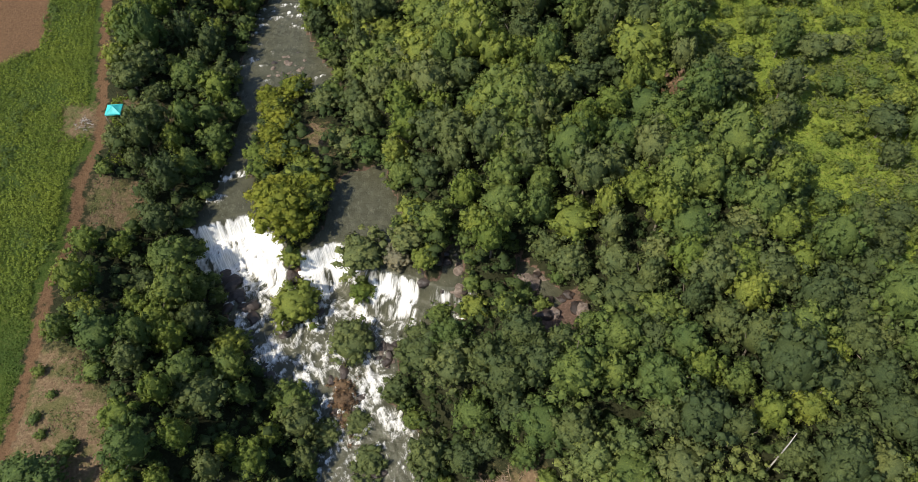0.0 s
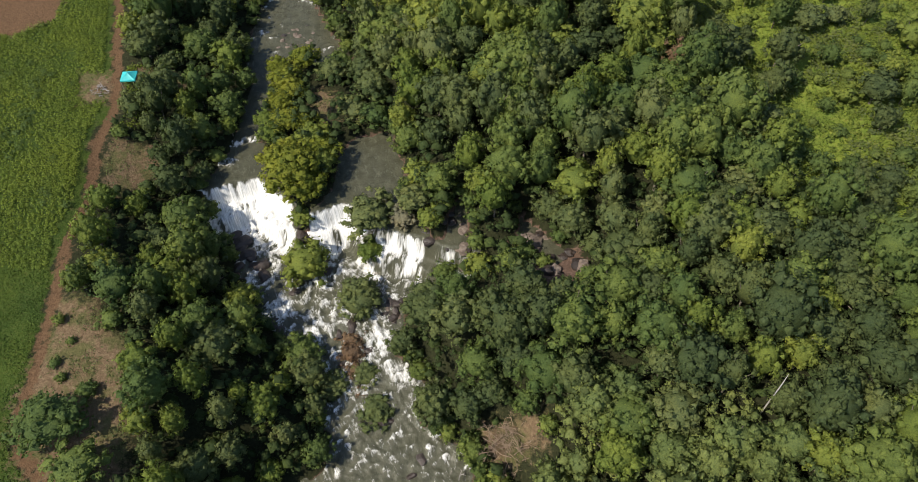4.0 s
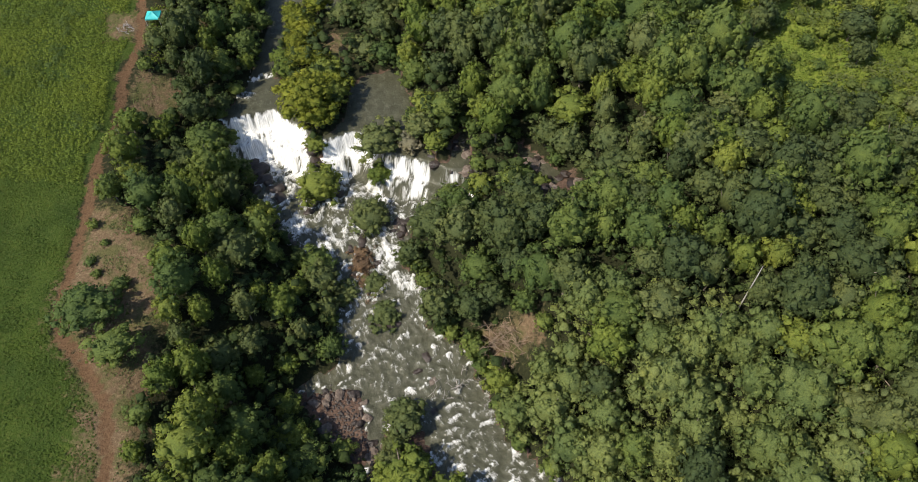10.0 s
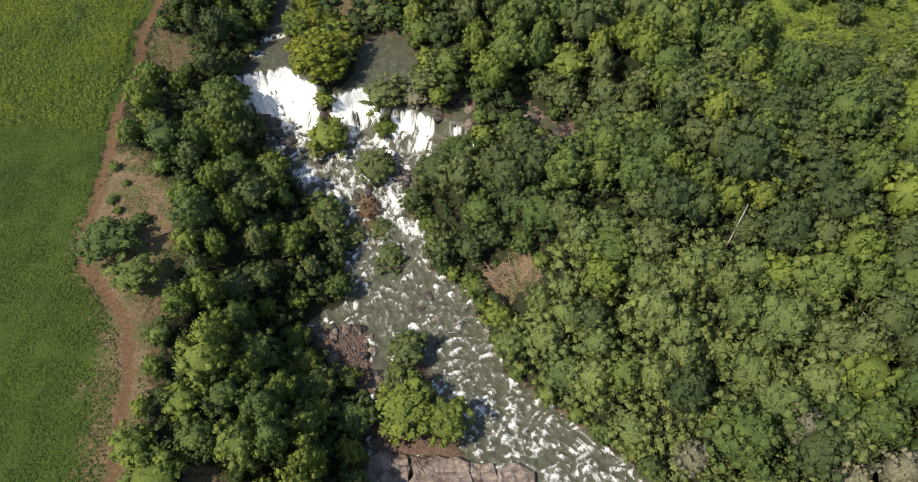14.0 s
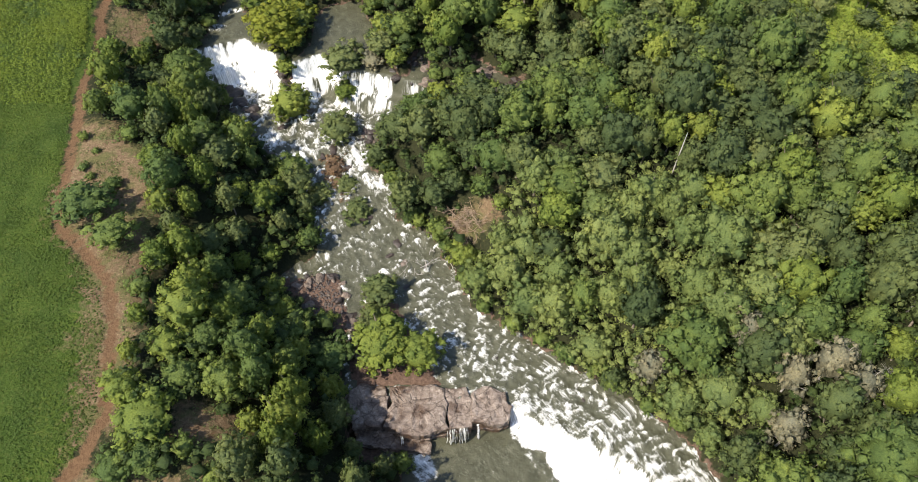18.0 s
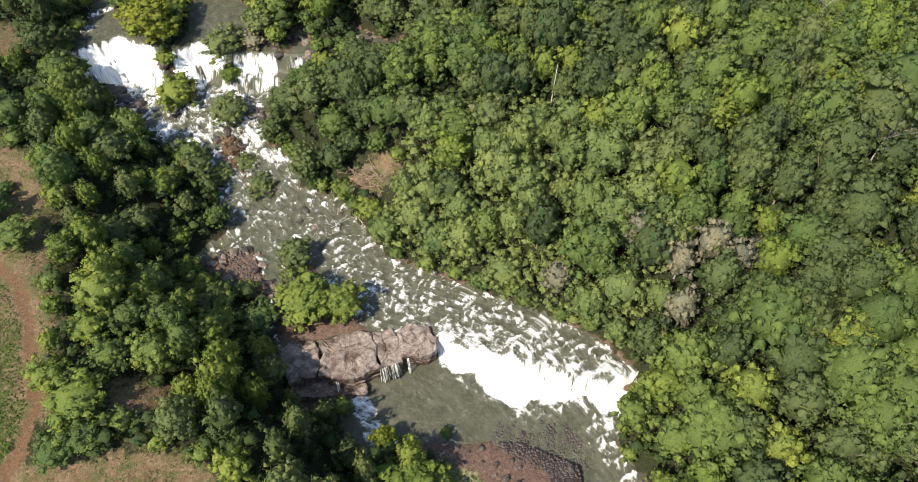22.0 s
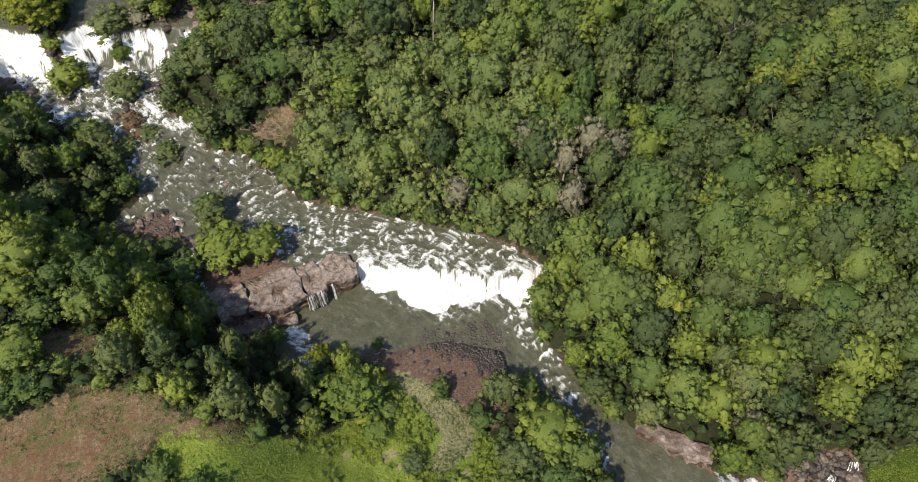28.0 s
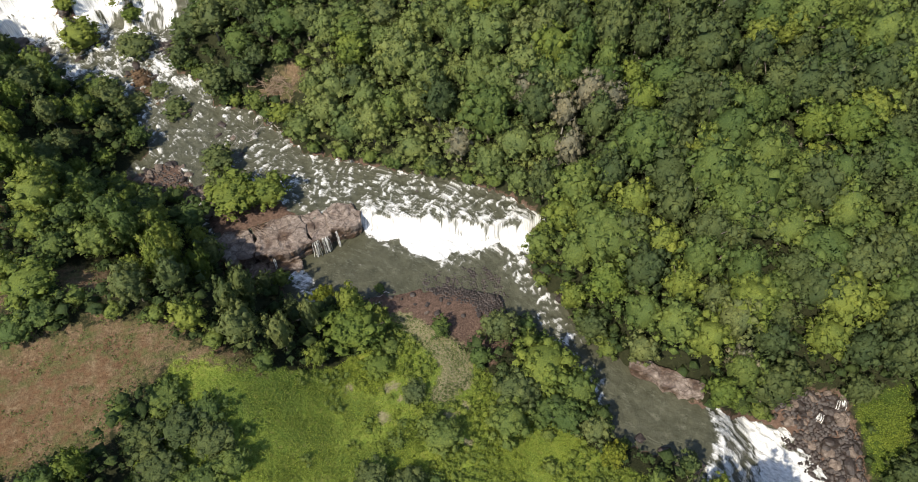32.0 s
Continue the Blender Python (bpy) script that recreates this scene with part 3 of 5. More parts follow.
def build_water():
    step = 0.28
    xs, ys = np.arange(-52, 80, step), np.arange(-100, 180, step)
    gx, gy = np.meshgrid(xs, ys)
    keep = wet(gx, gy)
    for _ in range(5):
        k = keep.copy()
        k[1:] |= keep[:-1]
        k[:-1] |= keep[1:]
        k[:, 1:] |= keep[:, :-1]
        k[:, :-1] |= keep[:, 1:]
        keep = k
    keep = keep.ravel()
    full = np.zeros((7, gx.size))
    x, y = gx.ravel()[keep], gy.ravel()[keep]
    a, b, c = drops(x, y)
    f = foam_amount(x, y, a, b, c)
    dc, al, sd = beside(CENTRE, x, y)
    ac = dc * sd
    white, high = breakers(x, y, a, b, c, ac, al)
    crest, chop = rough_water(ac, al, 1.9), rough_water(ac + 40, al, 0.8)
    power = np.clip(f * 1.5, 0.03, 0.9)
    z = level(x, y) + power * (0.45 * (crest - 0.5) + 0.25 * (chop - 0.5)) + high
    tumble = np.array([noise.noise((u * 1.3, v * 0.22, 5.0)) + 0.6 * noise.noise((u * 3.0, v * 0.5, 9.0)) for u, v in zip(ac, al)])
    z += np.where(f > 0.6, 0.26 * tumble, 0.0)
    f = f - np.where(f > 0.5, 0.45 * np.clip(-tumble, 0, 1), 0.0)
    f = np.maximum(f + np.where(f > 0.2, 0.25 * (crest - 0.6) + 0.15 * (chop - 0.6), 0.0) * (f < 0.7), 0.14 + 0.68 * white * (0.5 + 0.8 * chop))
    # the falls streak straight down from their lips
    for d, lip, mask in ((a, LIP_1, (a > -0.6) & (a < 7) & (b < 0)), (b, LIP_2, (b > -0.5) & (b < 2.2) & (x > 10))):
        arc = beside(lip, x, y)[1]
        ac, al = np.where(mask, arc * 1.6, ac), np.where(mask, d * 0.5, al)
    kind = np.where((a > -0.8) & (a < 6.5) & (b < 0), 1, np.where((b > -0.8) & (b < 6) & (x > 10), 2, np.where((c > -1) & (c < 14) & (b > 6), 3, 0)))
    for row, v in enumerate((z, f, al, ac, kind)):
        full[row, keep] = v
    mat = water_material()
    for k, (name, label) in enumerate((("water", "muddy grey-green river with white rapids"), ("waterfall_1", "broad white waterfall pouring over dark rock steps"),
                                       ("waterfall_2", "wide white waterfall over a straight rock ledge"), ("waterfall_3", "steep white waterfall among brown boulders"))):
        me, used = sheet(name, xs, ys, full[0].reshape(gx.shape), mat, keep, full[4] == k)
        for row, at in ((1, "foam"), (2, "along"), (3, "across")):
            attribute(me, at, full[row][used])
        tagged(new(name, me), label, "river" if k == 0 else "waterfall", kind="structure")


build_water()


# ---- trees ----
def joined(parts):
    """One set of corners and quads from several."""
    co, quads, base = [], [], 0
    for c, q in parts:
        co.append(c)
        quads.append(np.asarray(q) + base)
        base += len(c)
    return np.concatenate(co), np.concatenate(quads)


def limb(a, b, r0, r1, sides=6):
    a, b = np.array(a, float), np.array(b, float)
    d = (b - a) / np.linalg.norm(b - a)
    u = np.cross(d, (0.3, 0.8, 0.5))
    u /= np.linalg.norm(u)
    v = np.cross(d, u)
    ang = np.arange(sides) * 2 * np.pi / sides
    ring = np.cos(ang)[:, None] * u + np.sin(ang)[:, None] * v
    co = np.concatenate([a + r0 * ring, b + r1 * ring])
    k = np.arange(sides)
    return co, np.stack([k, (k + 1) % sides, (k + 1) % sides + sides, k + sides], 1)


def sprays(rng, at, normal, size, jitter=0.4):
    """A small leafy shard for each place, facing along normal."""
    n = len(at)
    nn = normal + rng.normal(0, jitter, (n, 3))
    nn /= np.linalg.norm(nn, axis=1)[:, None]
    u = np.cross(nn, rng.normal(0, 1, (n, 3)))
    u /= np.linalg.norm(u, axis=1)[:, None]
    v = np.cross(nn, u)
    s = (size * rng.uniform(0.6, 1.18, n))[:, None]
    skew = rng.uniform(-0.5, 0.5, (n, 1))
    co = np.stack([at - u * s * 0.9 - v * s * 0.5, at + u * s * 0.9 - v * s * (0.5 + 0.4 * skew), at + u * s * skew + v * s], 1).reshape(-1, 3)
    return co, np.arange(3 * n).reshape(n, 3)


def ball(sub):
    bm = bmesh.new()
    bmesh.ops.create_icosphere(bm, subdivisions=sub, radius=1.0)
    co = np.array([v.co[:] for v in bm.verts])
    faces = np.array([[v.index for v in f.verts] for f in bm.faces])
    bm.free()
    return co, faces


LOBE = np.array([(-1, 0, -0.1), (0, -1, 0.05), (1, 0, -0.05), (0, 1, 0.1), (0.1, 0, 1), (0, 0.1, -0.9)]) * 0.9
LOBE_FACES = np.array([t for a, b in ((0, 1), (1, 2), (2, 3), (3, 0)) for t in ((a, b, 4), (b, a, 5))])
HEART, HEART_FACES = ball(2)


def crown_shape(rng, radius, height, base, lobes, per_lobe, leaf, flat=1.0):
    """Many lobes spread over an uneven dome round a denser heart, each a cushion rough with leaf sprays."""
    parts, tips, normals = [], [], []
    lean = rng.uniform(-0.15, 0.15, 2) * radius
    mid = np.array([lean[0], lean[1], base + 0.42 * height])
    swell = rng.uniform(0.88, 1.08, (len(HEART), 1))
    parts.append((mid + HEART * swell * np.array([radius * 0.76, radius * 0.76, height * 0.40]), HEART_FACES))
    normals.append(HEART)
    for i in range(lobes):
        k = (i + 0.5) / lobes
        up = 1 - 1.45 * k
        ang = i * 2.39996 + rng.uniform(-0.5, 0.5)
        ring = math.sqrt(max(0.0, 1 - up * up))
        reach = rng.uniform(0.62, 1.12) * (1 + 0.14 * math.sin(2 * ang + radius))
        out = np.array([ring * math.cos(ang), ring * math.sin(ang), up])
        c = mid + out * np.array([radius, radius, 0.5 * height * flat]) * reach
        r = radius * (0.13 + 0.18 * rng.uniform() ** 1.4)
        turn = rng.uniform(0, 2 * math.pi)
        cs, sn = math.cos(turn), math.sin(turn)
        way = np.stack([cs * LOBE[:, 0] - sn * LOBE[:, 1], sn * LOBE[:, 0] + cs * LOBE[:, 1], LOBE[:, 2]], 1)
        parts.append((c + way * rng.uniform(0.6, 1.15, (len(LOBE), 1)) * r * np.array([1, 1, 0.8]), LOBE_FACES))
        normals.append(way + 0.3 * out)
        d = rng.normal(0, 1, (per_lobe, 3))
        d[:, 2] = np.abs(d[:, 2]) * 1.1 - 0.4
        d /= np.linalg.norm(d, axis=1)[:, None]
        at = c + d * r * np.array([1, 1, 0.82]) * rng.uniform(0.86, 1.22, (per_lobe, 1))
        parts.append(sprays(rng, at, d * 0.9 + np.array([0, 0, 0.35]), leaf * (0.7 + 0.3 * r / (0.16 * radius)), 0.5))
        normals.append(np.repeat(d + 0.3 * out + rng.normal(0, 0.2, d.shape), 3, 0))
        tips.append(c)
    co, faces = joined(parts)
    return (co, faces, np.concatenate(normals)), tips


def part(name, me, parent, label=""):
    ob = new(name, me)
    ob.parent = parent
    return tagged(ob, label) if label else ob


def tree_kind(seed, name, leaf_mat, radius, height, bole, lobes, per_lobe, leaf, label, flat=1.0, bark=BARK):
    rng = np.random.default_rng(seed)
    root = new(name)
    (co, q, nn), tips = crown_shape(rng, radius, height - bole, bole, lobes, per_lobe, leaf, flat)
    me = quad_mesh("crown", co, q, nn)
    me.materials.append(leaf_mat)
    part("crown", me, root)
    fork = (rng.uniform(-0.3, 0.3), rng.uniform(-0.3, 0.3), bole * 0.9)
    pieces = [limb((0, 0, -0.8), fork, radius * 0.085, radius * 0.055, 6)]
    for i in rng.choice(len(tips), min(5, len(tips)), replace=False):
        t = tips[i]
        m = (np.array(fork) * 0.45 + t * 0.55) + np.array([0, 0, 0.3])
        pieces += [limb(fork, m, radius * 0.045, radius * 0.028, 5), limb(m, t, radius * 0.028, radius * 0.01, 4)]
    me = quad_mesh("trunk", *joined(pieces))
    me.materials.append(bark)
    part("trunk", me, root)
    return tagged(root, label, "tree", "trees of the river woods")


KINDS, LOW = {}, {}
TREES = {
    "mid": (5, "broadleaf_tree", 4.1, 11.0, 1.8, 54, 20, 0.245, "broad-crowned green forest tree with lobed foliage"),
    "dark": (4, "dark_leaved_tree", 3.9, 10.5, 1.7, 54, 20, 0.235, "dark green dense forest tree in the river woods"),
    "bright": (4, "fresh_green_tree", 3.8, 9.8, 1.6, 54, 20, 0.235, "fresh green leafy tree in full sun"),
    "olive": (4, "olive_green_tree", 3.7, 9.8, 1.7, 54, 20, 0.225, "olive green forest tree with fine foliage"),
    "yellow": (2, "yellow_green_tree", 4.2, 9.0, 3.0, 70, 22, 0.22, "bright yellow-green leafy tree on the river island"),
    "brown": (2, "half_bare_tree", 3.7, 9.0, 1.8, 56, 20, 0.17, "greyish brown half-bare tree losing its leaves"),
    "vine": (3, "vine_draped_tree", 3.9, 8.6, 1.2, 58, 20, 0.225, "pale green tree draped in climbing vines"),
    "rust": (1, "rust_leaved_shrub", 3.0, 5.0, 0.8, 34, 22, 0.18, "reddish brown leafy shrub among the rocks"),
    "bank": (3, "river_bank_shrub", 2.3, 4.2, 0.6, 26, 22, 0.17, "leafy green shrub overhanging the river bank"),
    "shrub": (3, "shrub", 2.4, 3.6, 0.5, 26, 22, 0.165, "rounded green shrub growing on open ground"),
}
for kind, (n, name, radius, height, bole, lobes, per_lobe, leaf, label) in TREES.items():
    mat = LEAF["mid" if kind in ("shrub", "bank") else kind]
    for i in range(n):
        KINDS[kind, i] = tree_kind(11 * len(KINDS) + 3, name, mat, radius * (0.92 + 0.09 * i), height, bole, lobes + 2 * i, per_lobe, leaf, label, bark=PALE_BARK if kind == "brown" else BARK)
        LOW[kind, i] = crown_shape(np.random.default_rng(700 + len(LOW)), radius, height - bole, bole, 42, 14, leaf * 1.15)[0]
USED, PLANTED, FAR, FAR_NORMALS = set(), {}, {}, {}


def plant(kind, i, x, y, z, size, turn, tall=1.0):
    """One tree; past 300 of a kind it goes into the joined far woods."""
    i = i % TREES[kind][0]
    key = (kind, i)
    PLANTED[kind] = PLANTED.get(kind, 0) + 1
    if PLANTED[kind] > 300:
        co, q, nn = LOW[key]
        c, s = math.cos(radians(turn)) * size, math.sin(radians(turn)) * size
        turned = np.stack([x + c * co[:, 0] - s * co[:, 1], y + s * co[:, 0] + c * co[:, 1], z + co[:, 2] * size * tall], 1)
        FAR.setdefault(kind, []).append((turned, q))
        FAR_NORMALS.setdefault(kind, []).append(np.stack([c * nn[:, 0] - s * nn[:, 1], s * nn[:, 0] + c * nn[:, 1], nn[:, 2] * size], 1))
        FAR.setdefault("stems", []).append(limb((x, y, z - 0.5), (x + 0.2, y, z + size * tall * TREES[kind][4] * 1.5), 0.2 * size, 0.1 * size))
        return None
    m = pose(x, y, z, 0, 0, turn) @ Matrix.Diagonal((size, size, size * tall, 1))
    if key in USED:
        first = KINDS[key].scale
        return copy_thing(KINDS[key], m @ Matrix.Diagonal((1 / first.x, 1 / first.y, 1 / first.z, 1)))
    USED.add(key)
    KINDS[key].matrix_basis = m
    return KINDS[key]


# single trees and shrubs that stand out: kind, place, crown radius, height
ISLAND_TREES = [("yellow", -32.2, 76.0, 5.2, 8.0), ("yellow", -30.8, 72.8, 4.4, 6.0), ("bright", -30.6, 69.6, 2.2, 2.8), ("bright", -28.2, 78.5, 3.2, 5.0), ("yellow", -34.5, 79.5, 4.0, 5.0)]
ISLAND_EDGE = [("olive", -21.2, 97.5, 3.8, 7.0), ("mid", -20.2, 91.8, 3.2, 5.0), ("dark", -23.8, 103.4, 3.4, 6.0), ("olive", -24.6, 93, 3.0, 4.0), ("mid", -28.5, 106, 3.0, 5.0), ("yellow", -41.6, 106, 2.8, 3.6), ("yellow", -37.5, 98, 3.0, 3.8), ("bright", -40.4, 90, 2.6, 3.4), ("yellow", -39.5, 101.5, 3.0, 4.0), ("yellow", -38.6, 94, 3.0, 4.0), ("yellow", -36, 89.5, 3.2, 4.0), ("bright", -31, 85.5, 3.6, 4.2), ("yellow", -28.3, 82.5, 3.0, 4.0)]
ISLAND_HEAD = [("yellow", -36.4, 106.8, 3.0, 4.5), ("olive", -30.5, 104, 3.2, 4.5), ("bright", -39, 86.5, 2.6, 3.4), ("yellow", -33.2, 89.5, 2.4, 3.2)]
FALL_SHRUBS = [("bright", -29.6, 61.6, 4.4, 7.5), ("olive", -20, 55.6, 4.2, 6.0), ("olive", -19.0, 69.4, 4.6, 6.0), ("bright", -18.2, 64.8, 2.4, 3.4)]
FALL_BANK = [("olive", -10.9, 70.4, 3.2, 5.0), ("brown", -12.6, 68.6, 2.4, 4.0), ("bright", -8.1, 67.0, 2.4, 4.2), ("bright", -10.4, 76.0, 2.8, 4.5), ("mid", -7.6, 73.5, 3.2, 6.0)]
FALL_FOOT = [("olive", -8.6, 58.3, 2.7, 4.0), ("mid", -6.0, 60.4, 2.4, 3.4), ("olive", -11, 55.6, 1.8, 2.6)]
RAPIDS_SHRUBS = [("rust", -19.8, 47.2, 2.6, 3.0), ("olive", -17.4, 43.4, 2.6, 3.0), ("rust", -20.6, 49.6, 2.2, 2.4), ("rust", -18.9, 44.8, 2.2, 2.4), ("rust", -17.6, 41.2, 1.8, 2.0), ("rust", -18.6, 50.2, 1.6, 2.0), ("olive", -14.5, 37.6, 3.0, 3.6), ("mid", -27, 46.0, 3.6, 5.5), ("olive", -21.6, 41.4, 2.8, 3.6), ("olive", -26, 42.0, 3.4, 6.0)]
BAR_SHRUBS = [("bright", -8.4, 9.2, 5.2, 5.8), ("bright", -2.6, 7.4, 3.9, 6.0), ("olive", -10.2, 19.8, 3.4, 4.6), ("olive", -10.6, 15.6, 2.0, 3.0), ("olive", -7.2, 14.2, 1.6, 2.4), ("olive", -11.2, 13.3, 2.2, 3.0)]
TRACK_TREES = [("mid", -55.6, 28.4, 4.6, 5.5), ("mid", -50.0, 22.4, 3.6, 4.5), ("shrub", -52.6, 33.2, 1.6, 1.8), ("shrub", -60.6, 44.2, 1.1, 1.4), ("shrub", -58.7, 37.1, 1.0, 1.2), ("shrub", -57.6, 40.8, 0.8, 1.0), ("shrub", -57.0, 35.2, 0.9, 1.1)]
CLEARING_TREES = [("bright", -41.2, -2.3, 3.0, 4.4), ("bright", -37.6, -7.6, 4.2, 5.5), ("mid", -40.2, -13, 2.8, 4.0), ("mid", -36.5, -12.0, 3.0, 4.5)]
BARE_TREES = [("brown", 44.7, 6.2, 2.7, 10.5), ("brown", 54.6, 0.3, 2.9, 11), ("brown", 49.3, -0.8, 2.5, 10.5), ("brown", 57.1, -3.2, 2.4, 10.5), ("brown", 47.1, -8, 2.7, 10), ("brown", 31.5, 3.4, 2.6, 8), ("brown", 55.5, -49.4, 2.5, 7.5)]
HILL_TREES = [("yellow", 84, 20.5, 4.0, 12), ("rust", 34.7, 97.6, 3.2, 8.5), ("dark", 53.1, 100.4, 3.4, 9), ("dark", 50.5, 92, 3.2, 8)]
MEADOW_TREES = [("bright", 2.4, -23.4, 5.0, 6.0), ("bright", 6.9, -22.4, 2.2, 3.8), ("bright", 27.0, -39.6, 5.0, 8.0), ("olive", 21.8, -41.5, 3.6, 6.5), ("mid", 18.6, -45.5, 3.4, 5.5), ("olive", 23.4, -31.0, 3.0, 6.5), ("bright", 4.6, -30.2, 2.4, 2.2), ("mid", 7.2, -27.2, 2.0, 1.8), ("mid", 8.8, -45.0, 3.0, 3.2), ("dark", -1.5, -47.5, 2.6, 3.0), ("dark", 2.6, -50.0, 2.8, 3.0), ("olive", 8.2, -36.8, 2.0, 1.8), ("yellow", 0.4, -14.8, 1.9, 4.4), ("shrub", 9.4, -14.6, 1.3, 1.8)]
MEADOW_BUSHES = [("yellow", 30.4, -55.2, 1.8, 5.0), ("mid", 27, -48, 3.2, 5.5), ("olive", 29.5, -50.5, 2.6, 4.5), ("mid", 24, -45.5, 2.8, 4.5), ("dark", -26.6, -33.4, 2.8, 2.8), ("mid", -23.4, -29.4, 2.6, 2.4), ("dark", -22.4, -34.4, 3.0, 3.2), ("mid", -18.6, -33.2, 2.6, 2.4), ("dark", -18.4, -37.6, 2.8, 3.0), ("dark", -25, -38.4, 3.0, 3.0), ("mid", -20.6, -41.8, 2.8, 3.0), ("mid", -16.6, -41, 2.2, 3.0)]
BANK_TREES = [("bright", 41.5, -17.5, 3.6, 9), ("mid", 40.2, -25, 3.4, 9), ("bright", 41.8, -32, 3.6, 10), ("mid", 44.4, -38.5, 3.6, 10), ("bright", 50.4, -46, 3.6, 9.5), ("mid", 55, -50.5, 3.4, 9), ("bright", 39.6, -14.6, 1.5, 2.6), ("bright", 36.9, -23.4, 1.2, 2.2)]
SINGLE = ISLAND_TREES + ISLAND_EDGE + ISLAND_HEAD + FALL_SHRUBS + FALL_BANK + FALL_FOOT + RAPIDS_SHRUBS + BAR_SHRUBS + TRACK_TREES + CLEARING_TREES + BARE_TREES + HILL_TREES + MEADOW_TREES + MEADOW_BUSHES + BANK_TREES


def plant_singles():
    rng = np.random.default_rng(9)
    z = ground_height([r[1] for r in SINGLE], [r[2] for r in SINGLE])
    for n, ((kind, x, y, r, h), g) in enumerate(zip(SINGLE, z)):
        size = 0.92 * r / (TREES[kind][2] * (0.92 + 0.09 * (n % TREES[kind][0])))
        plant(kind, n, x, y, float(g) - 0.15, size, rng.uniform(0, 360), h / (TREES[kind][3] * size))


def open_ground(x, y):
    """Where no tree of the woods stands."""
    dt, _, side = beside(TRACK, x, y)
    o = wet(x, y) | ((side > 0) & (y > -30)) | (dt < 3.0) | (np.hypot(x + 65.5, y - 93) < 5) | (np.hypot(x - 38.8, y - 33) < 2.6)
    for p in BARE + [GRAVEL, MEADOW, BAR, ISLAND, LEDGE, SPLASH, SLOPE, BASIN, BANK_ROCK, POOLSIDE]:
        o |= inside(p, x, y)
    return o


def room(x, y):
    """How far each place lies from water, track and clearings."""
    d, _ = from_shore(x, y)
    dt, _, _ = beside(TRACK, x, y)
    free = np.minimum(d, dt - 1.6)
    for p in BARE + [GRAVEL, MEADOW, LEDGE, SHOAL, SPLASH, BANK_ROCK, POOLSIDE]:
        free = np.minimum(free, beside(p + p[:1], x, y)[0])
    return free


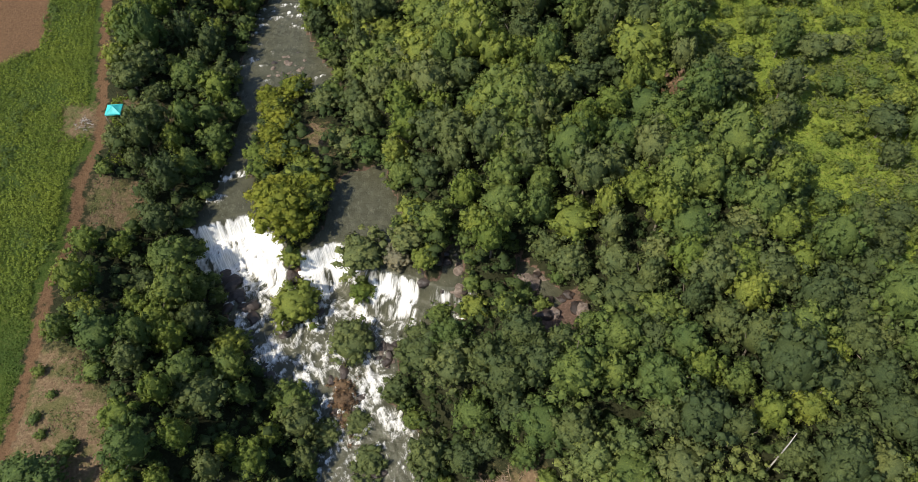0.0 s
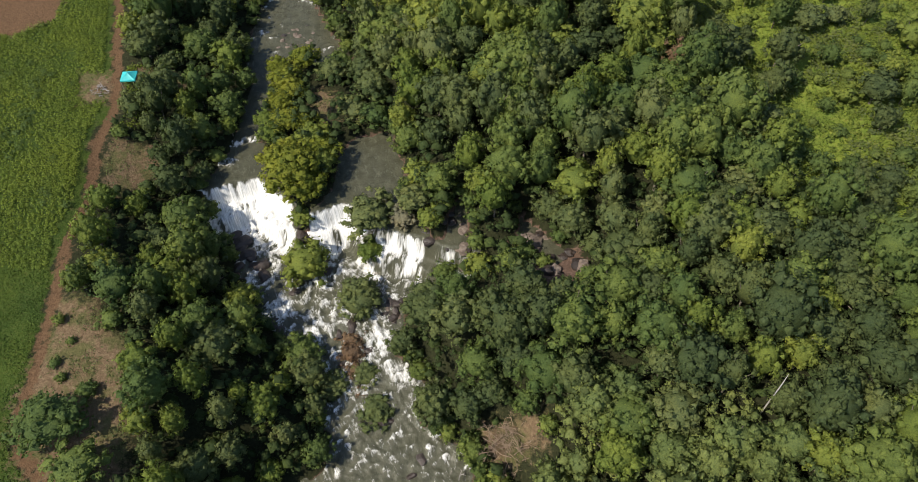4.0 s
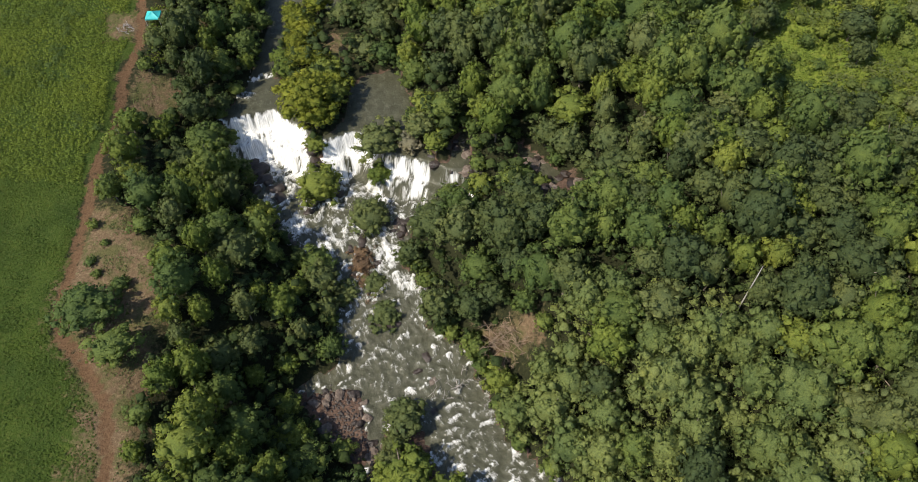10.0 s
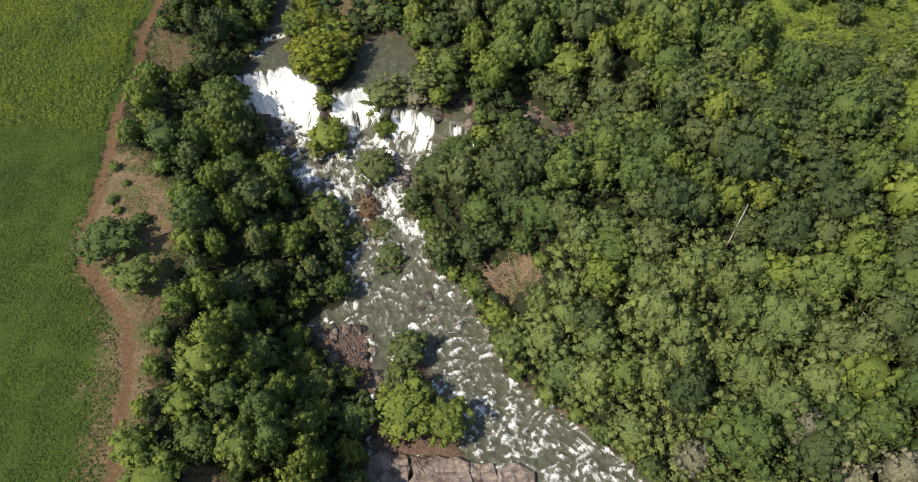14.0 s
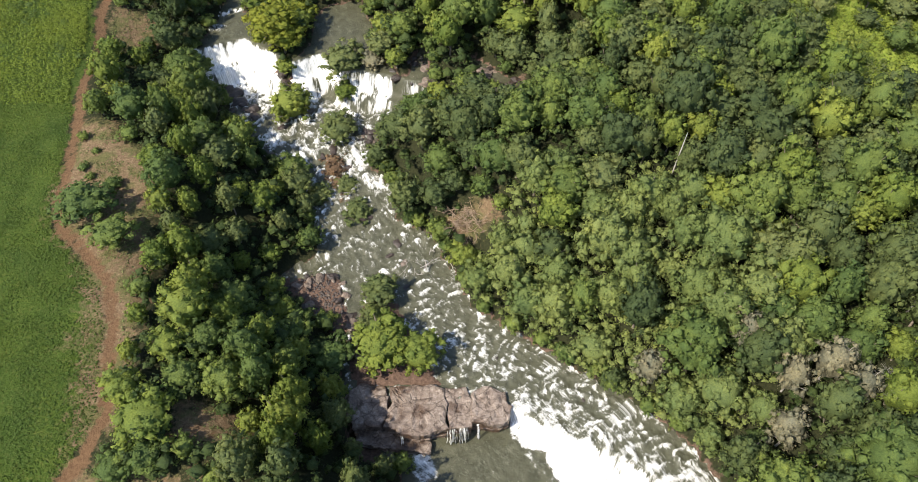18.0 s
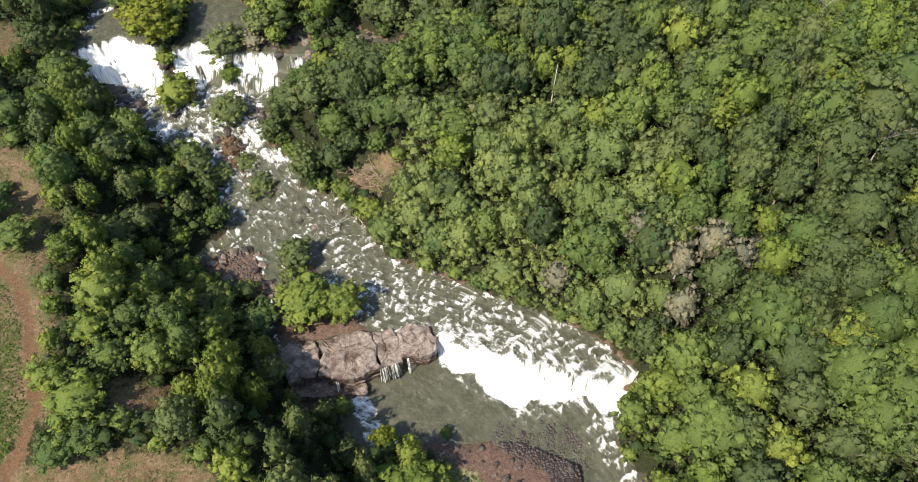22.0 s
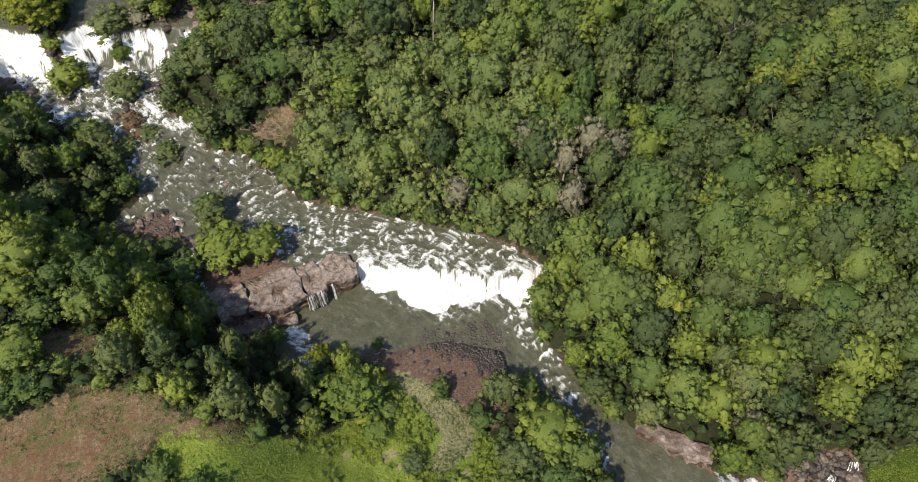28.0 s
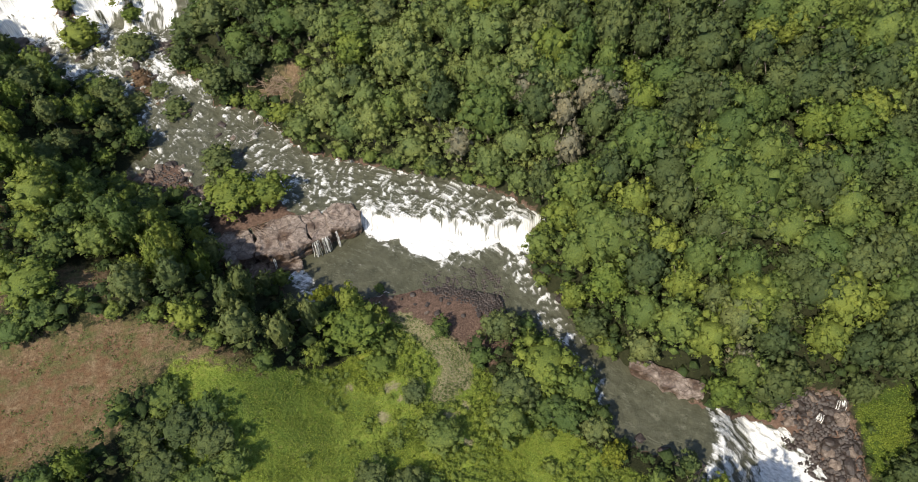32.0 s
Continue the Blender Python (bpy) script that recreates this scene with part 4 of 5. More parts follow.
def grow_woods():
    rng = np.random.default_rng(5)
    pts, cell = [], {}
    for _, x, y, r, _ in SINGLE:
        cell.setdefault((int(x // 6), int(y // 6)), []).append((x, y))
    tries = rng.uniform((-115, -95), (150, 175), (40000, 2))
    free = ~open_ground(tries[:, 0], tries[:, 1]) & inside(VIEW, tries[:, 0], tries[:, 1])
    thin = inside(SCRUB, tries[:, 0], tries[:, 1])
    for (x, y), s in zip(tries[free], thin[free]):
        gap = rng.uniform(3.4, 8.5) if s else rng.uniform(3.6, 5.6)
        i, j = int(x // 6), int(y // 6)
        reach = range(-3, 4) if s else (-1, 0, 1)
        if any(math.hypot(x - px, y - py) < gap for a in reach for b in reach for px, py in cell.get((i + a, j + b), ())):
            continue
        cell.setdefault((i, j), []).append((x, y))
        pts.append((x, y, s))
    p = np.array(pts)
    z = ground_height(p[:, 0], p[:, 1])
    d, _ = from_shore(p[:, 0], p[:, 1])
    _, _, side = beside(CENTRE, p[:, 0], p[:, 1])
    spare = room(p[:, 0], p[:, 1])
    shoal = beside(SHOAL + SHOAL[:1], p[:, 0], p[:, 1])[0]
    for k in np.argsort(d):
        (x, y, s), h, free = pts[k], z[k], spare[k]
        patch = noise.noise((x * 0.045, y * 0.045, 8.0)) + 0.5 * noise.noise((x * 0.12, y * 0.12, 2.0))
        pick = rng.uniform() + 0.55 * patch - 0.22 * float(smooth((x - 55) / 25) * smooth((40 - y) / 30))
        if side[k] > 0 and y < 55:
            pick = 0.45 + 0.5 * pick
        kind = "dark" if pick < 0.28 else "mid" if pick < 0.62 else "bright" if pick < 0.84 else "olive" if pick < 1.3 else "brown"
        if kind == "brown" and side[k] > 0:
            kind = "olive"
        if rng.uniform() < 0.72 and inside(PALE_WOOD, p[k:k + 1, 0], p[k:k + 1, 1])[0]:
            kind = "vine"
        size = rng.uniform(0.55, 0.98) * rng.choice([1.0, 1.0, 1.0, 1.0, 1.15, 1.3]) * (0.74 if side[k] > 0 else 1.0)
        tall = rng.uniform(0.70, 1.42) / size ** 0.4
        if s:
            kind, size, tall = ("shrub" if rng.uniform() < 0.6 else kind), size * rng.uniform(0.5, 1.0), tall * 0.8
        else:
            reach = 2.4 if side[k] < 0 and y < -8 else 1.1
            size = min(size, (free + reach) / (1.25 * TREES[kind][2]))
            full = size * TREES[kind][3]
            if side[k] > 0 and y < 25 and shoal[k] > 11:
                top = min(22 + rng.uniform(-2.5, 2.5) - h, 4 + 1.9 * free, 12)
                tall = max(top, 4.5) / full
            elif side[k] < 0 and y < -8:
                tall = max(tall, 0.8, 6.5 / full)
            else:
                if (-10 < x < 22 and 44 < y < 62) or (-2 < x < 14 and 17 < y < 31):
                    free = 0.55 * free
                elif shoal[k] < 11:
                    free = min(free, 0.4 * shoal[k] - 0.8)
                tall = max(min(tall, (3.2 + 1.5 * free) / full), 0.58 if side[k] < 0 else 0.36)
            if size < 0.4:
                kind, size, tall = "bank", 0.75, 0.9
        plant(kind, int(rng.integers(9)), x, y, h - 0.1, size, rng.uniform(0, 360), tall)
    tries = rng.uniform((-34, -78), (36, -20), (400, 2))
    count = 0
    for x, y in tries[inside(MEADOW, tries[:, 0], tries[:, 1]) & (beside(DRY + DRY[:1], tries[:, 0], tries[:, 1])[0] > 2.0) & ~inside(DRY, tries[:, 0], tries[:, 1])]:
        if inside(LAWN + LAWN[:1], np.array([x]), np.array([y]))[0] or inside(THIN, np.array([x]), np.array([y]))[0] or worn(np.array([x]), np.array([y]))[0] < 2:
            continue
        if count < 60 and noise.noise((x * 0.09, y * 0.09, 4.0)) > -0.2:
            count += 1
            plant("shrub", count, x, y, float(ground_height(x, y)) - 0.1, rng.uniform(0.25, 0.72), rng.uniform(0, 360), rng.uniform(0.5, 0.85))
    for kind, pieces in FAR.items():
        me = quad_mesh("far_woods", *joined(pieces), np.concatenate(FAR_NORMALS[kind]) if kind in FAR_NORMALS else None)
        attribute(me, "tone", np.concatenate([np.full(len(c), (0.618 * i) % 1.0) for i, (c, _) in enumerate(pieces)]))
        me.materials.append(BARK if kind == "stems" else LEAF["mid" if kind in ("shrub", "bank") else kind])
        tagged(new("far_woods", me), "dense green forest on the hillside away from the river", "woods", kind="stuff")


def grow_banks():
    """Shrubs that lean over the water along the wooded banks."""
    rng = np.random.default_rng(21)
    taken = []
    order = rng.permutation(len(SHORE_X))
    x = SHORE_X[order] + rng.uniform(-1.3, 1.3, len(order))
    y = SHORE_Y[order] + rng.uniform(-1.3, 1.3, len(order))
    ok = ~open_ground(x, y) & inside(VIEW, x, y) & (beside(SHOAL + SHOAL[:1], x, y)[0] > 2.5)
    z = ground_height(x, y)
    for a, b, c in zip(x[ok], y[ok], z[ok]):
        if any(math.hypot(a - p, b - q) < 2.3 for p, q in taken) or any(math.hypot(a - r[1], b - r[2]) < r[3] * 0.8 for r in SINGLE):
            continue
        taken.append((a, b))
        plant("bank", int(rng.integers(9)), a, b, c - 0.2, rng.uniform(0.42, 0.82), rng.uniform(0, 360), rng.uniform(0.75, 1.2))


plant_singles()
grow_banks()
grow_woods()


# ---- low plants ----
def scatter(name, mat, label, place, box, gap, radius, high, leaves, leaf, seed):
    """Low leafy clumps over a stretch of ground, joined into one."""
    rng = np.random.default_rng(seed)
    gx, gy = np.meshgrid(np.arange(box[0], box[2], gap), np.arange(box[1], box[3], gap))
    x = gx.ravel() + rng.uniform(-0.5, 0.5, gx.size) * gap
    y = gy.ravel() + rng.uniform(-0.5, 0.5, gx.size) * gap
    ok = place(x, y) & inside(VIEW, x, y)
    x, y = x[ok], y[ok]
    z = ground_height(x, y)
    grow = np.clip(0.85 + 0.55 * wavy(x, y, 6, seed) + 0.35 * wavy(x, y, 2.3, seed + 1) + rng.uniform(-0.35, 0.5, len(x)), 0.22, 2.2)
    d = rng.normal(0, 1, (len(x), leaves, 3))
    d[..., 2] = np.abs(d[..., 2])
    d /= np.linalg.norm(d, axis=2)[..., None]
    at = np.stack([x, y, z], 1)[:, None] + d * np.array([radius, radius, high]) * grow[:, None, None] * rng.uniform(0.5, 1.0, (len(x), leaves, 1))
    co, q = sprays(rng, at.reshape(-1, 3), (d + np.array([0, 0, 0.5])).reshape(-1, 3), leaf, 0.4)
    lit = d + np.array([0, 0, 0.7]) + rng.normal(0, 0.25, d.shape)
    me = quad_mesh(name, co, q, np.repeat(lit.reshape(-1, 3), 3, 0))
    me.materials.append(mat)
    return tagged(new(name, me), label, "plants", kind="stuff")


def clumps(name, mat, label, place, box, gap, low, high, rise, leaves, leaf, seed):
    """Rounded leafy cushions of many sizes that close a thicket, joined into one."""
    rng = np.random.default_rng(seed)
    gx, gy = np.meshgrid(np.arange(box[0], box[2], gap), np.arange(box[1], box[3], gap))
    x = gx.ravel() + rng.uniform(-0.5, 0.5, gx.size) * gap
    y = gy.ravel() + rng.uniform(-0.5, 0.5, gx.size) * gap
    ok = place(x, y) & inside(VIEW, x, y)
    x, y = x[ok], y[ok]
    n = len(x)
    r = (low + (high - low) * rng.uniform(0, 1, n) ** 2)[:, None]
    c = np.stack([x, y, ground_height(x, y) + rise * rng.uniform(0, 1, n) ** 1.3], 1)
    turn = rng.uniform(0, 2 * math.pi, (n, 1))
    way = np.stack([np.cos(turn) * LOBE[:, 0] - np.sin(turn) * LOBE[:, 1], np.sin(turn) * LOBE[:, 0] + np.cos(turn) * LOBE[:, 1], np.broadcast_to(LOBE[:, 2], (n, len(LOBE)))], 2)
    body = c[:, None] + way * rng.uniform(0.6, 1.2, (n, len(LOBE), 1)) * r[:, None] * np.array([1, 1, 0.85])
    faces = (np.arange(n)[:, None, None] * len(LOBE) + LOBE_FACES).reshape(-1, 3)
    d = rng.normal(0, 1, (n, leaves, 3))
    d[..., 2] = np.abs(d[..., 2])
    d /= np.linalg.norm(d, axis=2)[..., None]
    at = c[:, None] + d * r[:, None] * rng.uniform(0.85, 1.25, (n, leaves, 1))
    parts = [(body.reshape(-1, 3), faces), sprays(rng, at.reshape(-1, 3), (d + np.array([0, 0, 0.4])).reshape(-1, 3), leaf, 0.5)]
    normals = [(way + np.array([0, 0, 0.3])).reshape(-1, 3), np.repeat((d + np.array([0, 0, 0.3]) + rng.normal(0, 0.3, d.shape)).reshape(-1, 3), 3, 0)]
    me = quad_mesh(name, *joined(parts), np.concatenate(normals))
    me.materials.append(mat)
    return tagged(new(name, me), label, "plants", kind="stuff")


def weeds_here(x, y):
    dt, _, side = beside(TRACK, x, y)
    o = ((side > 0) & (dt > 2.2) & (y > 53)) | ((np.hypot(x + 64, y - 92) < 8) & (dt > 2.0))
    for p in BARE:
        o &= ~inside(p, x, y)
    return o


def meadow_here(x, y):
    return (inside(MEADOW, x, y) | inside(SLOPE, x, y)) & ~inside(DRY, x, y) & ~inside(BARE[3], x, y) & (worn(x, y) > 0.7)


def floor_here(x, y):
    return (~open_ground(x, y) & ~inside(SCRUB, x, y)) | (inside(ISLAND, x, y) & ~wet(x, y) & ~inside(BARE[8], x, y))


def tufts_here(x, y):
    dt, _, side = beside(TRACK, x, y)
    bare = blur_mask(BARE, x, y, 2) > 0.5
    rim = np.clip(1 - beside(BARE[1] + BARE[1][:1], x, y)[0] / 6, 0, 1) + 0.5 * np.clip((-22 - y) / 8, 0, 1)
    return ~wet(x, y) & (dt > 1.2) & ~((side > 0) & (y < 53)) & ((bare & (noise_at(x, y) > 0.25 + inside(BARE[1], x, y) * (0.25 - 0.6 * rim))) | inside(DRY, x, y))


def lower_field(x, y):
    dt, _, side = beside(TRACK, x, y)
    return (dt > 1.2) & (side > 0) & (y < 53)


def noise_at(x, y):
    return 0.6 * wavy(x, y, 2.6, 11) + 0.5 * wavy(x, y, 0.9, 4) + 0.5 * wavy(x, y, 0.37, 7)


scatter("field_weeds", LEAF["grass"], "tall bright green weeds covering the field", weeds_here, (-112, 53, -62, 150), 0.62, 0.5, 0.55, 24, 0.135, 31)
scatter("field_bushes", LEAF["mid"], "darker leafy bushes scattered in clumps over the field", lambda x, y: weeds_here(x, y) & (wavy(x, y, 8, 5) + 0.7 * wavy(x, y, 2.4, 9) > 0.55), (-112, 53, -64, 150), 1.5, 1.2, 1.3, 60, 0.17, 41)
scatter("field_grass", LEAF["scrub"], "pale grass heads in patches over the field", lambda x, y: weeds_here(x, y) & (wavy(x, y, 9, 1) + 0.7 * wavy(x, y, 1.8, 3) > 0.3), (-112, 53, -64, 150), 0.6, 0.4, 0.75, 12, 0.13, 42)
scatter("hillside_brush", LEAF["olive"], "greyish brush patches on the open hillside", lambda x, y: inside(SCRUB, x, y) & (wavy(x, y, 9, 6) + 0.7 * wavy(x, y, 3, 2) > 0.3), (30, 36, 140, 165), 1.6, 1.4, 1.7, 36, 0.25, 43)
scatter("hillside_scrub", LEAF["scrub"], "light green scrub over the open hillside", lambda x, y: inside(SCRUB, x, y), (30, 36, 140, 165), 0.95, 0.95, 1.05, 16, 0.17, 32)
scatter("meadow_scrub", LEAF["scrub"], "light green bushy growth on the river meadow", lambda x, y: meadow_here(x, y) & (wavy(x, y, 5, 2) + 0.6 * wavy(x, y, 1.7, 3) > 0.15 + 0.9 * inside(LAWN, x, y) + 0.5 * inside(THIN, x, y)), (-36, -86, 90, -18), 0.72, 0.75, 0.85, 40, 0.11, 33)
scatter("lawn_grass", LEAF["bright"], "light yellow-green grass on the open meadow", lambda x, y: inside(LAWN, x, y) & (wavy(x, y, 3, 8) + 0.7 * wavy(x, y, 1, 2) > -0.3), (-20, -52, 6, -26), 0.4, 0.3, 0.3, 9, 0.085, 38)
scatter("meadow_grass", LEAF["scrub"], "short bright grass on the river meadow", meadow_here, (-36, -86, 90, -18), 0.42, 0.34, 0.22, 12, 0.085, 36)
clumps("vine_tangle", LEAF["vine"], "pale green tangle of vines along the river bank", lambda x, y: inside(PALE_WOOD, x, y) & ~wet(x, y) & ~inside(BARE[10], x, y) & ((y < 25) | (x > 12)), (2, -15, 54, 40), 1.05, 0.45, 1.1, 4.2, 22, 0.21, 44)
# undergrowth in the darkened green, so canopy gaps carry painted shade
clumps("undergrowth", LEAF["shade"], "green undergrowth between the forest trees, coloured darker for the shade there", lambda x, y: floor_here(x, y) & ~inside(PALE_WOOD, x, y), (-72, -90, 130, 150), 1.7, 0.6, 1.6, 4.2, 14, 0.25, 34)
clumps("hillside_bushes", LEAF["bush"], "uneven green bushes over the open hillside", lambda x, y: inside(SCRUB, x, y) & (wavy(x, y, 10, 2) + 0.8 * wavy(x, y, 3, 4) > -0.25), (30, 36, 140, 165), 1.6, 0.4, 1.2, 0.5, 20, 0.19, 45)
clumps("meadow_bushes", LEAF["bush"], "bright green bushes crowding the river meadow", lambda x, y: meadow_here(x, y) & (x > -4) & (wavy(x, y, 6, 3) + 0.8 * wavy(x, y, 2.2, 6) > -0.05 + 0.9 * inside(LAWN, x, y)), (-6, -70, 40, -18), 0.95, 0.3, 0.9, 0.4, 22, 0.14, 46)
clumps("thicket", LEAF["mid"], "darker thicket on the river meadow", lambda x, y: meadow_here(x, y) & (wavy(x, y, 5, 9) + 0.8 * wavy(x, y, 2, 1) > 0.75), (-32, -80, 40, -18), 1.0, 0.4, 1.0, 0.5, 22, 0.15, 47)
scatter("grass_tufts", LEAF["field"], "short green grass tufts on the lower field", lower_field, (-90, -40, -20, 53), 0.45, 0.3, 0.2, 7, 0.115, 35)
scatter("weed_tufts", LEAF["olive"], "low olive weeds on the bare soil", tufts_here, (-90, -40, 22, 110), 0.42, 0.28, 0.16, 7, 0.10, 39)
scatter("dry_grass", LEAF["olive"], "thin dry grass on the sandy river bar", lambda x, y: inside(DRY, x, y) & (wavy(x, y, 2.5, 6) > -0.1), (6, -42, 22, -18), 0.5, 0.3, 0.25, 5, 0.14, 37)


# ---- rocks ----
def rock_mesh(seed, mat, flat=0.7, sub=2):
    bm = bmesh.new()
    bmesh.ops.create_icosphere(bm, subdivisions=sub, radius=1.0)
    off = Vector((seed * 3.7, seed * 1.3, seed * 5.1))
    for v in bm.verts:
        c = v.co.copy()
        k = 1 + 0.35 * noise.noise(c * 0.9 + off) + 0.22 * noise.noise(c * 2.1 + off)
        cut = max(abs(c.x), abs(c.y) * 1.1, abs(c.z) * 1.2)
        v.co = c * k * (0.55 + 0.45 / cut)
        v.co.z *= flat
    me = bpy.data.meshes.new("boulder")
    bm.to_mesh(me)
    bm.free()
    me.materials.append(mat)
    return me


DRY_ROCKS = [rock_mesh(i, ROCK, 0.55 + 0.1 * (i % 3)) for i in range(6)]
WET_ROCKS = [rock_mesh(20 + i, WET_ROCK, 0.6 + 0.1 * (i % 3)) for i in range(6)]


def boulder(x, y, size, wet_one, rng, sink=0.2):
    ob = new("boulder", (WET_ROCKS if wet_one else DRY_ROCKS)[int(rng.integers(6))])
    z = max(float(ground_height(x, y)), float(level(np.array(x), np.array(y))) - 0.35 if wet(np.array([x]), np.array([y]))[0] else -99)
    ob.matrix_basis = pose(x, y, z + size * sink, rng.uniform(-12, 12), rng.uniform(-12, 12), rng.uniform(0, 360)) @ Matrix.Diagonal((size * rng.uniform(0.8, 1.3), size * rng.uniform(0.7, 1.0), size * rng.uniform(0.7, 1.0), 1))
    return tagged(ob, "dark wet rounded river boulder" if wet_one else "pale brown weathered river boulder", "rock", "boulders in the river")


def strew(poly, count, low, high, share_wet, seed):
    rng = np.random.default_rng(seed)
    p = np.array(poly)
    done = 0
    while done < count:
        x, y = rng.uniform(p.min(0), p.max(0))
        if inside(poly, np.array([x]), np.array([y]))[0]:
            boulder(x, y, rng.uniform(low, high) ** 1.5, rng.uniform() < share_wet, rng)
            done += 1


strew(SHOAL, 26, 0.4, 1.0, 0.3, 1)
strew([(-22.5, 52), (-19, 51), (-16.5, 47), (-17, 42), (-19.5, 42), (-21.5, 46)], 30, 0.45, 0.95, 0.8, 2)
strew([(-16, 57.5), (-12, 57), (-11.5, 53.5), (-14.5, 52)], 26, 0.5, 0.95, 0.6, 3)
strew([(60, -56), (63, -54.8), (71, -57.5), (69.4, -63), (66, -70), (63, -72), (63.5, -66)], 70, 0.45, 1.05, 0.5, 4)
strew([(-43.5, 112), (-43.5, 119), (-40, 123), (-36, 121), (-36, 117), (-40, 113)], 34, 0.4, 0.9, 0.2, 17)
strew(STONY, 30, 0.5, 1.0, 0.2, 5)
strew(POOLSIDE, 10, 0.6, 1.2, 0.4, 15)
strew([(-13.5, 16), (-11, 17), (-9.5, 12), (-12, 8), (-14, 9)], 22, 0.5, 1.1, 0.4, 16)
strew([(6, 67), (10, 67.5), (13.5, 62.5), (9, 60)], 12, 0.6, 1.1, 0.4, 6)
strew([(5, -14.5), (14, -15.5), (20, -14), (27, -18), (27, -28), (22, -32), (16, -24)], 30, 0.4, 0.7, 0.8, 7)
rng_rocks = np.random.default_rng(77)
FALL_ROCKS = [(-31.4, 69.4, 1.3), (-30.4, 67.4, 1.4), (-31.8, 71.2, 1.1), (-29.6, 65.2, 1.1), (-27.8, 64.8, 1.3), (-41.5, 66.4, 1.2), (-37.4, 62.7, 1.5), (-39.4, 64, 1.0), (-43.2, 69, 1.2), (-6.0, 68, 0.8), (-5.0, 70.5, 0.7), (-38, 62.6, 1.3), (-40.4, 64.8, 1.4), (-36.5, 60.5, 1.0), (-42, 67.5, 1.5), (-41.3, 62, 1.2), (-9.0, 66.6, 0.8), (-8.2, 64.6, 0.9)]
RAPIDS_ROCKS = [(-30.6, 57.6, 1.1), (-26.0, 62.0, 0.9), (-20.2, 51.6, 1.2), (-33, 51.6, 1.2), (-31.8, 50.2, 1.0), (-7.5, 31, 0.9), (-8.6, 28.5, 0.7), (-15, 38.6, 1.2), (-13.2, 36.6, 1.1), (-5.5, 22, 0.6), (9, 8.5, 0.5), (22, 1, 0.6), (36.3, -28, 0.9), (35.6, -23, 0.8), (41.2, -59.6, 1.6), (38.6, -56.4, 0.9), (36.4, -53.4, 0.8)]
for x, y, size in FALL_ROCKS + RAPIDS_ROCKS:
    boulder(x, y, size, True, rng_rocks)
for x, y, size in [(8.6, 64.6, 2.1), (-6.2, 27.0, 0.9), (-24, 22.3, 1.0), (-20.3, 23.8, 0.9), (-2.6, 67, 0.9)]:
    boulder(x, y, size, False, rng_rocks, 0.15)


def pebbles(poly, count, seed, coarse=1.0):
    """Small dark stones of the gravel bar, joined."""
    rng = np.random.default_rng(seed)
    p = np.array(poly)
    xy = rng.uniform(p.min(0), p.max(0), (count * 3, 2))
    edge, _, _ = beside(poly + poly[:1], xy[:, 0], xy[:, 1])
    xy = xy[inside(poly, xy[:, 0], xy[:, 1]) & (edge / 3 + wavy(xy[:, 0], xy[:, 1], 2.5, seed) > rng.uniform(-0.2, 1, len(xy)))][:count]
    z = np.maximum(ground_height(xy[:, 0], xy[:, 1]), level(xy[:, 0], xy[:, 1]) - 0.1)
    cube = np.array([(-1, -1, -1), (1, -1, -1), (1, 1, -1), (-1, 1, -1), (-0.6, -0.7, 0.8), (0.7, -0.6, 0.7), (0.6, 0.7, 0.9), (-0.7, 0.6, 0.7)])
    faces = np.array([(4, 5, 6, 7), (0, 1, 5, 4), (1, 2, 6, 5), (2, 3, 7, 6), (3, 0, 4, 7)])
    parts = []
    for (x, y), h in zip(xy, z):
        c, s_, r = math.cos(x * 9), math.sin(x * 9), coarse * rng.uniform(0.25, 0.52) ** 2
        v = cube * (r * rng.uniform(0.8, 1.4), r, r * 0.7)
        parts.append((np.stack([x + c * v[:, 0] - s_ * v[:, 1], y + s_ * v[:, 0] + c * v[:, 1], h + v[:, 2] * 0.8], 1), faces))
    me = quad_mesh("pebbles", *joined(parts))
    me.materials.append(WET_ROCK)
    return tagged(new("pebbles", me), "dark brown pebbles and cobbles on the gravel bar", "gravel", kind="stuff")


pebbles([(17, -14.5), (28, -16.5), (30, -23), (27, -30), (20, -24), (16, -17)], 2200, 8)
pebbles(SHOAL, 500, 9)
pebbles(SPLASH, 1900, 10, 1.7)


